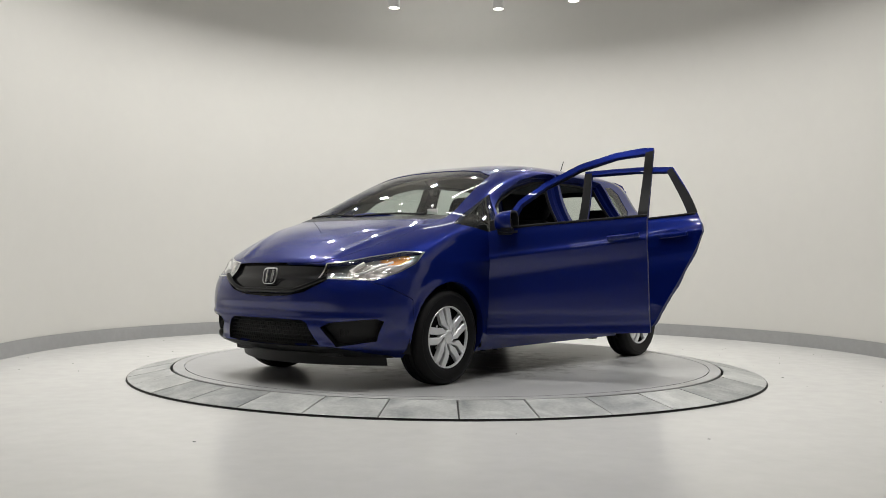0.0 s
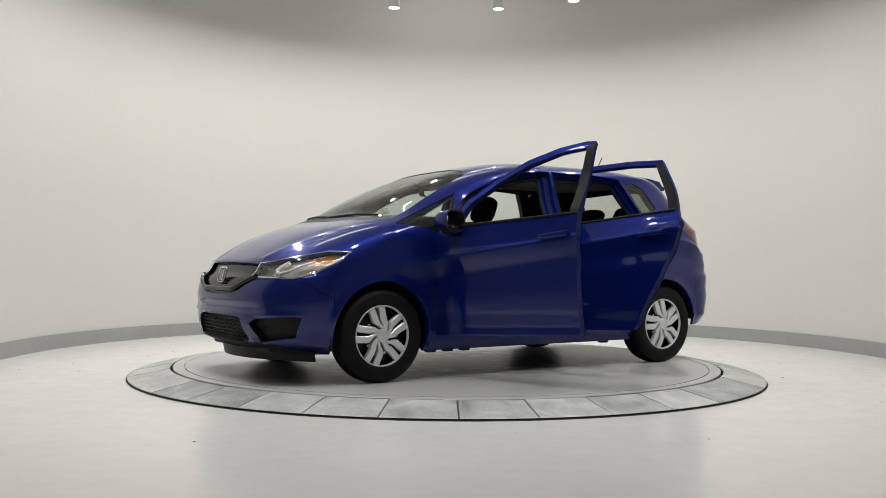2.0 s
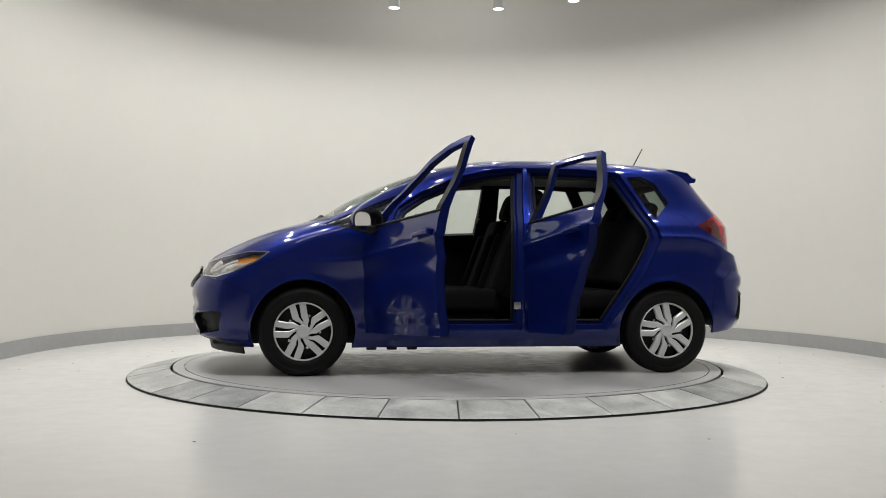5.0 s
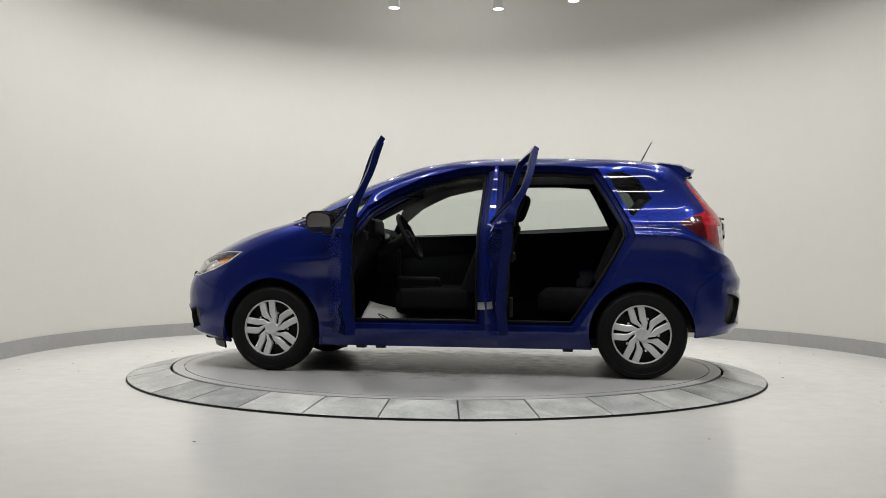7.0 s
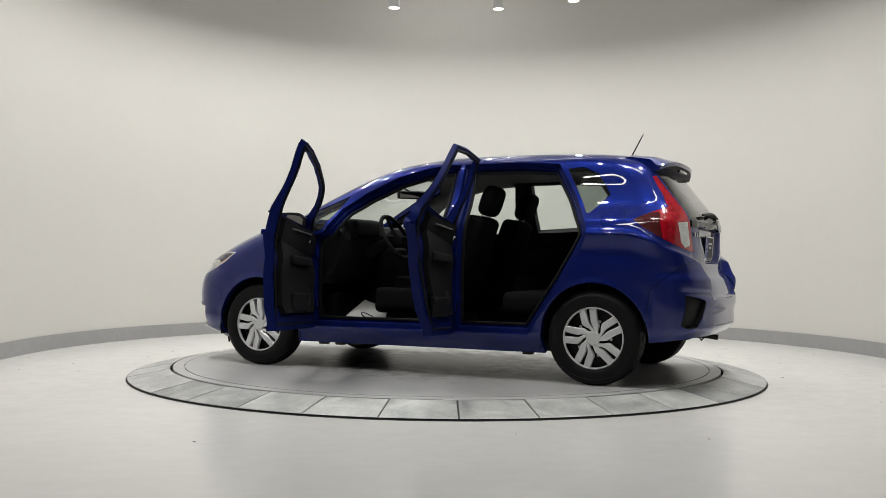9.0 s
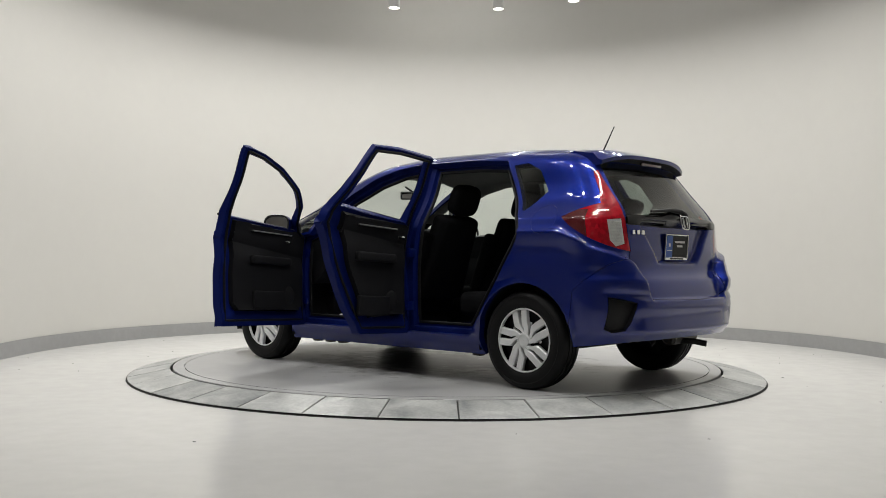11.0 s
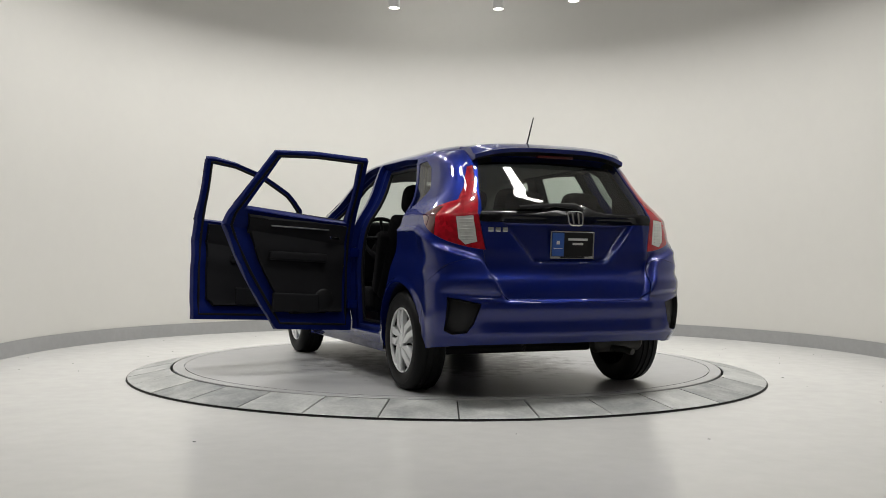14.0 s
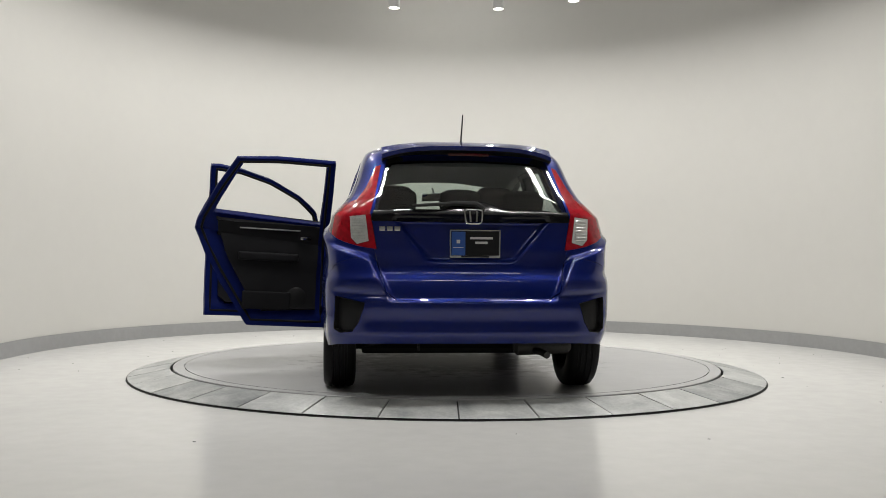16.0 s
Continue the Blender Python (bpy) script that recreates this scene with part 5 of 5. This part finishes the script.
    for a, b in zip(rows, rows[1:]):
        for k in range(2):
            bm.faces.new((a[k], b[k], b[k + 1], a[k + 1]))
    part("cowl", bm, BLACK, CAR, "black cowl strip under the windscreen")
    bm = bmesh.new()
    box(bm, screen_x(0.52, 1.10) - 0.012, 0.52, 1.10, 0.004, 0.09, 0.035, 0.001, 1)
    part("windscreen_tag", bm, PAPER, CAR, "small white tag inside the windscreen")


def surface_x(y, z, front):
    """How far forward (or back) the body reaches at this height and distance from its middle."""
    pts = outline(z)
    pts = pts[:len(pts) // 3] if front else pts[-len(pts) // 3:][::-1]
    y = abs(y)
    for a, b in zip(pts, pts[1:]):
        if a[1] <= y <= b[1]:
            t = (y - a[1]) / max(1e-9, b[1] - a[1])
            return a[0] + (b[0] - a[0]) * t
    return pts[-1][0]


@functools.lru_cache(maxsize=None)
def nose_x(y, z):
    return surface_x(y, z, True)


screen_x = nose_x


@functools.lru_cache(maxsize=None)
def tail_x(y, z):
    return surface_x(y, z, False)


def rim_of(tag, s, width):
    """A narrow frame along the rim of a region."""
    bm = region(tag, s, -0.001)
    r = bmesh.ops.inset_region(bm, faces=bm.faces[:], thickness=width, use_boundary=True, use_even_offset=False)
    ring = set(r["faces"])
    bmesh.ops.delete(bm, geom=[f for f in bm.faces if f not in ring], context="FACES")
    return bm


def shut_back(tag, sides, depth):
    """A panel sunk by depth, with walls up to the body's surface."""
    bm = region(tag, sides, 0.0)
    bm.normal_update()
    es = [e for e in bm.edges if e.is_boundary]
    inner = region(tag, sides, depth)
    me = bpy.data.meshes.new("tmp")
    inner.to_mesh(me); inner.free()
    faces = bm.faces[:]
    sink(bm, es, depth)
    bmesh.ops.delete(bm, geom=faces, context="FACES")
    bm.from_mesh(me)
    bpy.data.meshes.remove(me)
    return bm


def emblem(parent, m, r):
    """A rounded chrome frame with two uprights, as plain shapes."""
    bm = bmesh.new()
    pts = []
    for k in range(32):
        a = 2 * math.pi * k / 32
        c, s = math.cos(a), math.sin(a)
        e = 0.42
        x, y = r * abs(c) ** e * (1 if c > 0 else -1), 0.86 * r * abs(s) ** e * (1 if s > 0 else -1)
        pts.append(m @ Vector((x * (1 + 0.10 * y / r), y, 0)))
    tube(bm, pts, r * 0.10, 8, True)
    for q in (-1, 1):
        tube(bm, [m @ Vector((q * r * 0.36, -0.66 * r, 0.0)), m @ Vector((q * r * 0.42, 0.66 * r, 0.0))], r * 0.15, 8)
    part("badge", bm, CHROME, parent, "plain chrome badge")


def build_rear():
    for s in "LR":
        lamp = part("tail_lamp", shut(region("tail", s), 0.001, 0.012), REDLENS, CAR, "red tail lamp")
        part("clear_lens", shut(region("tailclear", s), 0.0005, 0.010), WHITELENS, lamp, "ribbed clear reversing lens")
        part("dark_lens", shut(region("tailrim", s), 0.0, 0.010), DARKRED, lamp, "dark red outer lens")
        part("bumper_vent", shut_back("vent", s, 0.03), BLACK, CAR, "black bumper vent")
        sg = 1 if s == "L" else -1
        bm = bmesh.new()
        for k in range(7):
            z = 0.895 + 0.019 * k
            tube(bm, [(tail_x(y, z) - 0.002, sg * y, z) for y in (0.605, 0.63, 0.655, 0.675)], 0.0025, 5)
        part("lens_rib", bm, WHITELENS, lamp)
    # roof spoiler
    bm = bmesh.new()
    n = 28
    rows = []
    for k in range(n + 1):
        y = -0.505 + 1.01 * k / n
        e = abs(y) / 0.505
        tip = -1.675 + 0.06 * e ** 3
        zt = 1.450 - 0.050 * e ** 3.5
        x0 = -1.38
        z0 = roof_z(x0, y) + 0.002
        xm = -1.55
        rows.append([bm.verts.new(q) for q in ((x0, y, z0 - 0.004), (x0 - 0.03, y, z0 + 0.002), (xm, y, (z0 + zt) / 2 + 0.010), (tip + 0.03, y, zt + 0.003), (tip, y, zt - 0.006), (tip + 0.006, y, zt - 0.030), (tip + 0.06, y, zt - 0.040), (-1.56, y, zt - 0.070))])
    for a, b in zip(rows, rows[1:]):
        for k in range(len(a) - 1):
            bm.faces.new((a[k], a[k + 1], b[k + 1], b[k])).material_index = 1 if k >= 5 else 0
    bm.faces.new(rows[0][::-1]); bm.faces.new(rows[-1])
    bmesh.ops.recalc_face_normals(bm, faces=bm.faces[:])
    part("roof_spoiler", bm, [PAINT, BLACK], CAR, "blue roof spoiler over the rear window")
    bm = bmesh.new()
    box(bm, -1.655, 0, 1.395, 0.02, 0.24, 0.016, 0.004)
    part("high_brake_lamp", bm, DARKRED, CAR)
    # aerial
    bm = bmesh.new()
    tube(bm, [(-1.285, 0, 1.490), (-1.30, 0, 1.515)], 0.02, 12, radii=[0.024, 0.010])
    tube(bm, [(-1.295, 0, 1.505), (-1.385, 0, 1.672)], 0.004, 8, radii=[0.0055, 0.0035])
    part("roof_aerial", bm, BLACK, CAR, "black whip aerial")
    # strip moulding, badge, lettering bars, plate
    strip = part("handle_moulding", moulding(), GLOSSBLACK, CAR, "gloss black hump of the tailgate handle")
    emblem(strip, Matrix.Translation((tail_x(0, 1.02) - 0.040, 0, 1.022)) @ Matrix.Rotation(radians(-90), 4, "Z") @ Matrix.Rotation(radians(78), 4, "X"), 0.048)
    bm = bmesh.new()
    for y in (0.508, 0.466, 0.424):
        box(bm, tail_x(y, 0.95) - 0.004, y, 0.952, 0.006, 0.034, 0.026, 0.004, 2)
    part("model_badge", bm, CHROME, CAR, "row of plain chrome badge bars")
    m = Matrix.Translation((tail_x(0, 0.87) - 0.012, -0.02, 0.872)) @ Matrix.Rotation(radians(-4), 4, "Y")
    bm = bmesh.new()
    for cy, cz, sy, sz in ((0, 0.076, 0.292, 0.010), (0, -0.074, 0.292, 0.018), (0.142, 0, 0.009, 0.156), (-0.142, 0, 0.009, 0.156)):
        box(bm, 0, cy, cz, 0.012, sy, sz, 0.003, 1, m)
    plate = part("plate_frame", bm, CHROME, CAR, "chrome number plate frame")
    bm = bmesh.new()
    box(bm, 0.002, 0, 0, 0.006, 0.280, 0.150, 0.001, 1, m)
    part("plate", bm, BLACK, plate, "dark dealer plate")
    bm = bmesh.new()
    box(bm, -0.003, 0.096, 0.0, 0.003, 0.078, 0.134, 0.001, 1, m)
    part("blue_field", bm, BLUEFILM, plate)
    for q in ((-0.004, -0.035, 0.032, 0.002, 0.130, 0.013), (-0.004, -0.035, 0.006, 0.002, 0.070, 0.013), (-0.005, 0.097, -0.022, 0.002, 0.058, 0.004), (-0.005, 0.097, 0.012, 0.002, 0.020, 0.020)):
        bm = bmesh.new()
        box(bm, *q, 0, 1, m)
        part("print_bar", bm, PAPER, plate)
    bm = bmesh.new()
    box(bm, -0.008, 0.0, -0.073, 0.002, 0.16, 0.009, 0, 1, m)
    part("frame_print", bm, BLACK, plate)
    # rear wiper
    bm = bmesh.new()
    tube(bm, [(tail_x(0.0, 1.06) - 0.02, -0.06, 1.065), (tail_x(0, 1.1) - 0.03, -0.02, 1.092), (tail_x(0, 1.1) - 0.028, 0.10, 1.098), (tail_x(0.2, 1.085) - 0.018, 0.34, 1.082)], 0.01, 8, radii=[0.022, 0.020, 0.012, 0.008])
    part("rear_wiper", bm, BLACK, CAR, "black rear wiper arm")
    # silencer, tail pipe, axle beam and towing eye under the bumper
    bm = bmesh.new()
    tube(bm, [(-1.63, -0.62, 0.285), (-1.63, -0.60, 0.283), (-1.63, -0.30, 0.275), (-1.63, -0.28, 0.273)], 0.075, 16, radii=[0.035, 0.055, 0.055, 0.035])
    tube(bm, [(-1.66, -0.40, 0.250), (-1.76, -0.42, 0.250), (-1.83, -0.44, 0.238)], 0.020, 12)
    part("exhaust", bm, EXHAUST, CAR, "dull steel exhaust pipe and silencer")
    bm = bmesh.new()
    tube(bm, [(-1.30, -0.60, 0.28), (-1.22, -0.45, 0.30), (-1.22, 0.45, 0.30), (-1.30, 0.60, 0.28)], 0.045, 10)
    part("rear_axle", bm, BLACK, CAR, "black rear axle beam")
    bm = bmesh.new()
    tube(bm, [(-1.84, 0.30, 0.320), (-1.86, 0.30, 0.295), (-1.84, 0.30, 0.270), (-1.82, 0.30, 0.295)], 0.007, 8, True)
    part("towing_eye", bm, BLACK, CAR)


def roof_z(x, y):
    """Height of the roof skin there."""
    lo, hi = 1.2, 1.53
    for _ in range(24):
        z = (lo + hi) / 2
        xf, xr, w, cf, cr = level_at(z)
        d = x - xr
        inside = d > 0 and abs(y) < w * (math.sqrt(max(0, 1 - max(0, 1 - d / cr) ** 2.5)) ** 0.62 if d < cr else 1)
        if inside:
            lo = z
        else:
            hi = z
    return lo


def moulding():
    bm = bmesh.new()
    n = 32
    rows = []
    for k in range(n + 1):
        y = -0.56 + 1.12 * k / n
        hump = 0.055 * math.exp(-(max(0, abs(y) - 0.06) / 0.09) ** 2)
        d = 0.006 + 0.022 * math.exp(-(y / 0.16) ** 2)
        rows.append([bm.verts.new((tail_x(y, z) - q, y, z)) for z, q in ((0.995, 0.0), (0.998, d), (1.035, d * 1.1), (1.046 + hump, d * 0.7), (1.056 + hump, 0.0))])
    for a, b in zip(rows, rows[1:]):
        for k in range(4):
            bm.faces.new((a[k], a[k + 1], b[k + 1], b[k]))
    bmesh.ops.recalc_face_normals(bm, faces=bm.faces[:])
    return bm


build_lining()
build_front_seat(0.36)
build_front_seat(-0.36)
build_rear_seat()
PAPER_SHEET = build_cockpit()
build_door_bits()
side_mirror(FRONT_DOOR, 1)
side_mirror(CAR, -1)
build_front()
build_rear()


# ---- movement: the plate turns steadily with the car on it ----
TURN0, TURN_RATE = 231.12, -8.418
OFFSET = (-0.1575, 0.0853)


def motions():
    steps = [0, 1, 2, 3, 4, 5, 6, 7, 8, 9, 10, 11, 12, 13, 14, 15, 16]
    walk(DISC_OB, [(t, pose(0, 0, 0, 0, 0, TURN0 + TURN_RATE * t)) for t in steps])
    walk(CAR, [(t, pose(0, 0, 0, 0, 0, TURN0 + TURN_RATE * t) @ pose(OFFSET[0], OFFSET[1], 0)) for t in steps])
    walk(PAPER_SHEET, [(t, pose(0, 0, 0, 0, 0, TURN0 + TURN_RATE * t) @ pose(OFFSET[0], OFFSET[1], 0)) for t in steps])


motions()
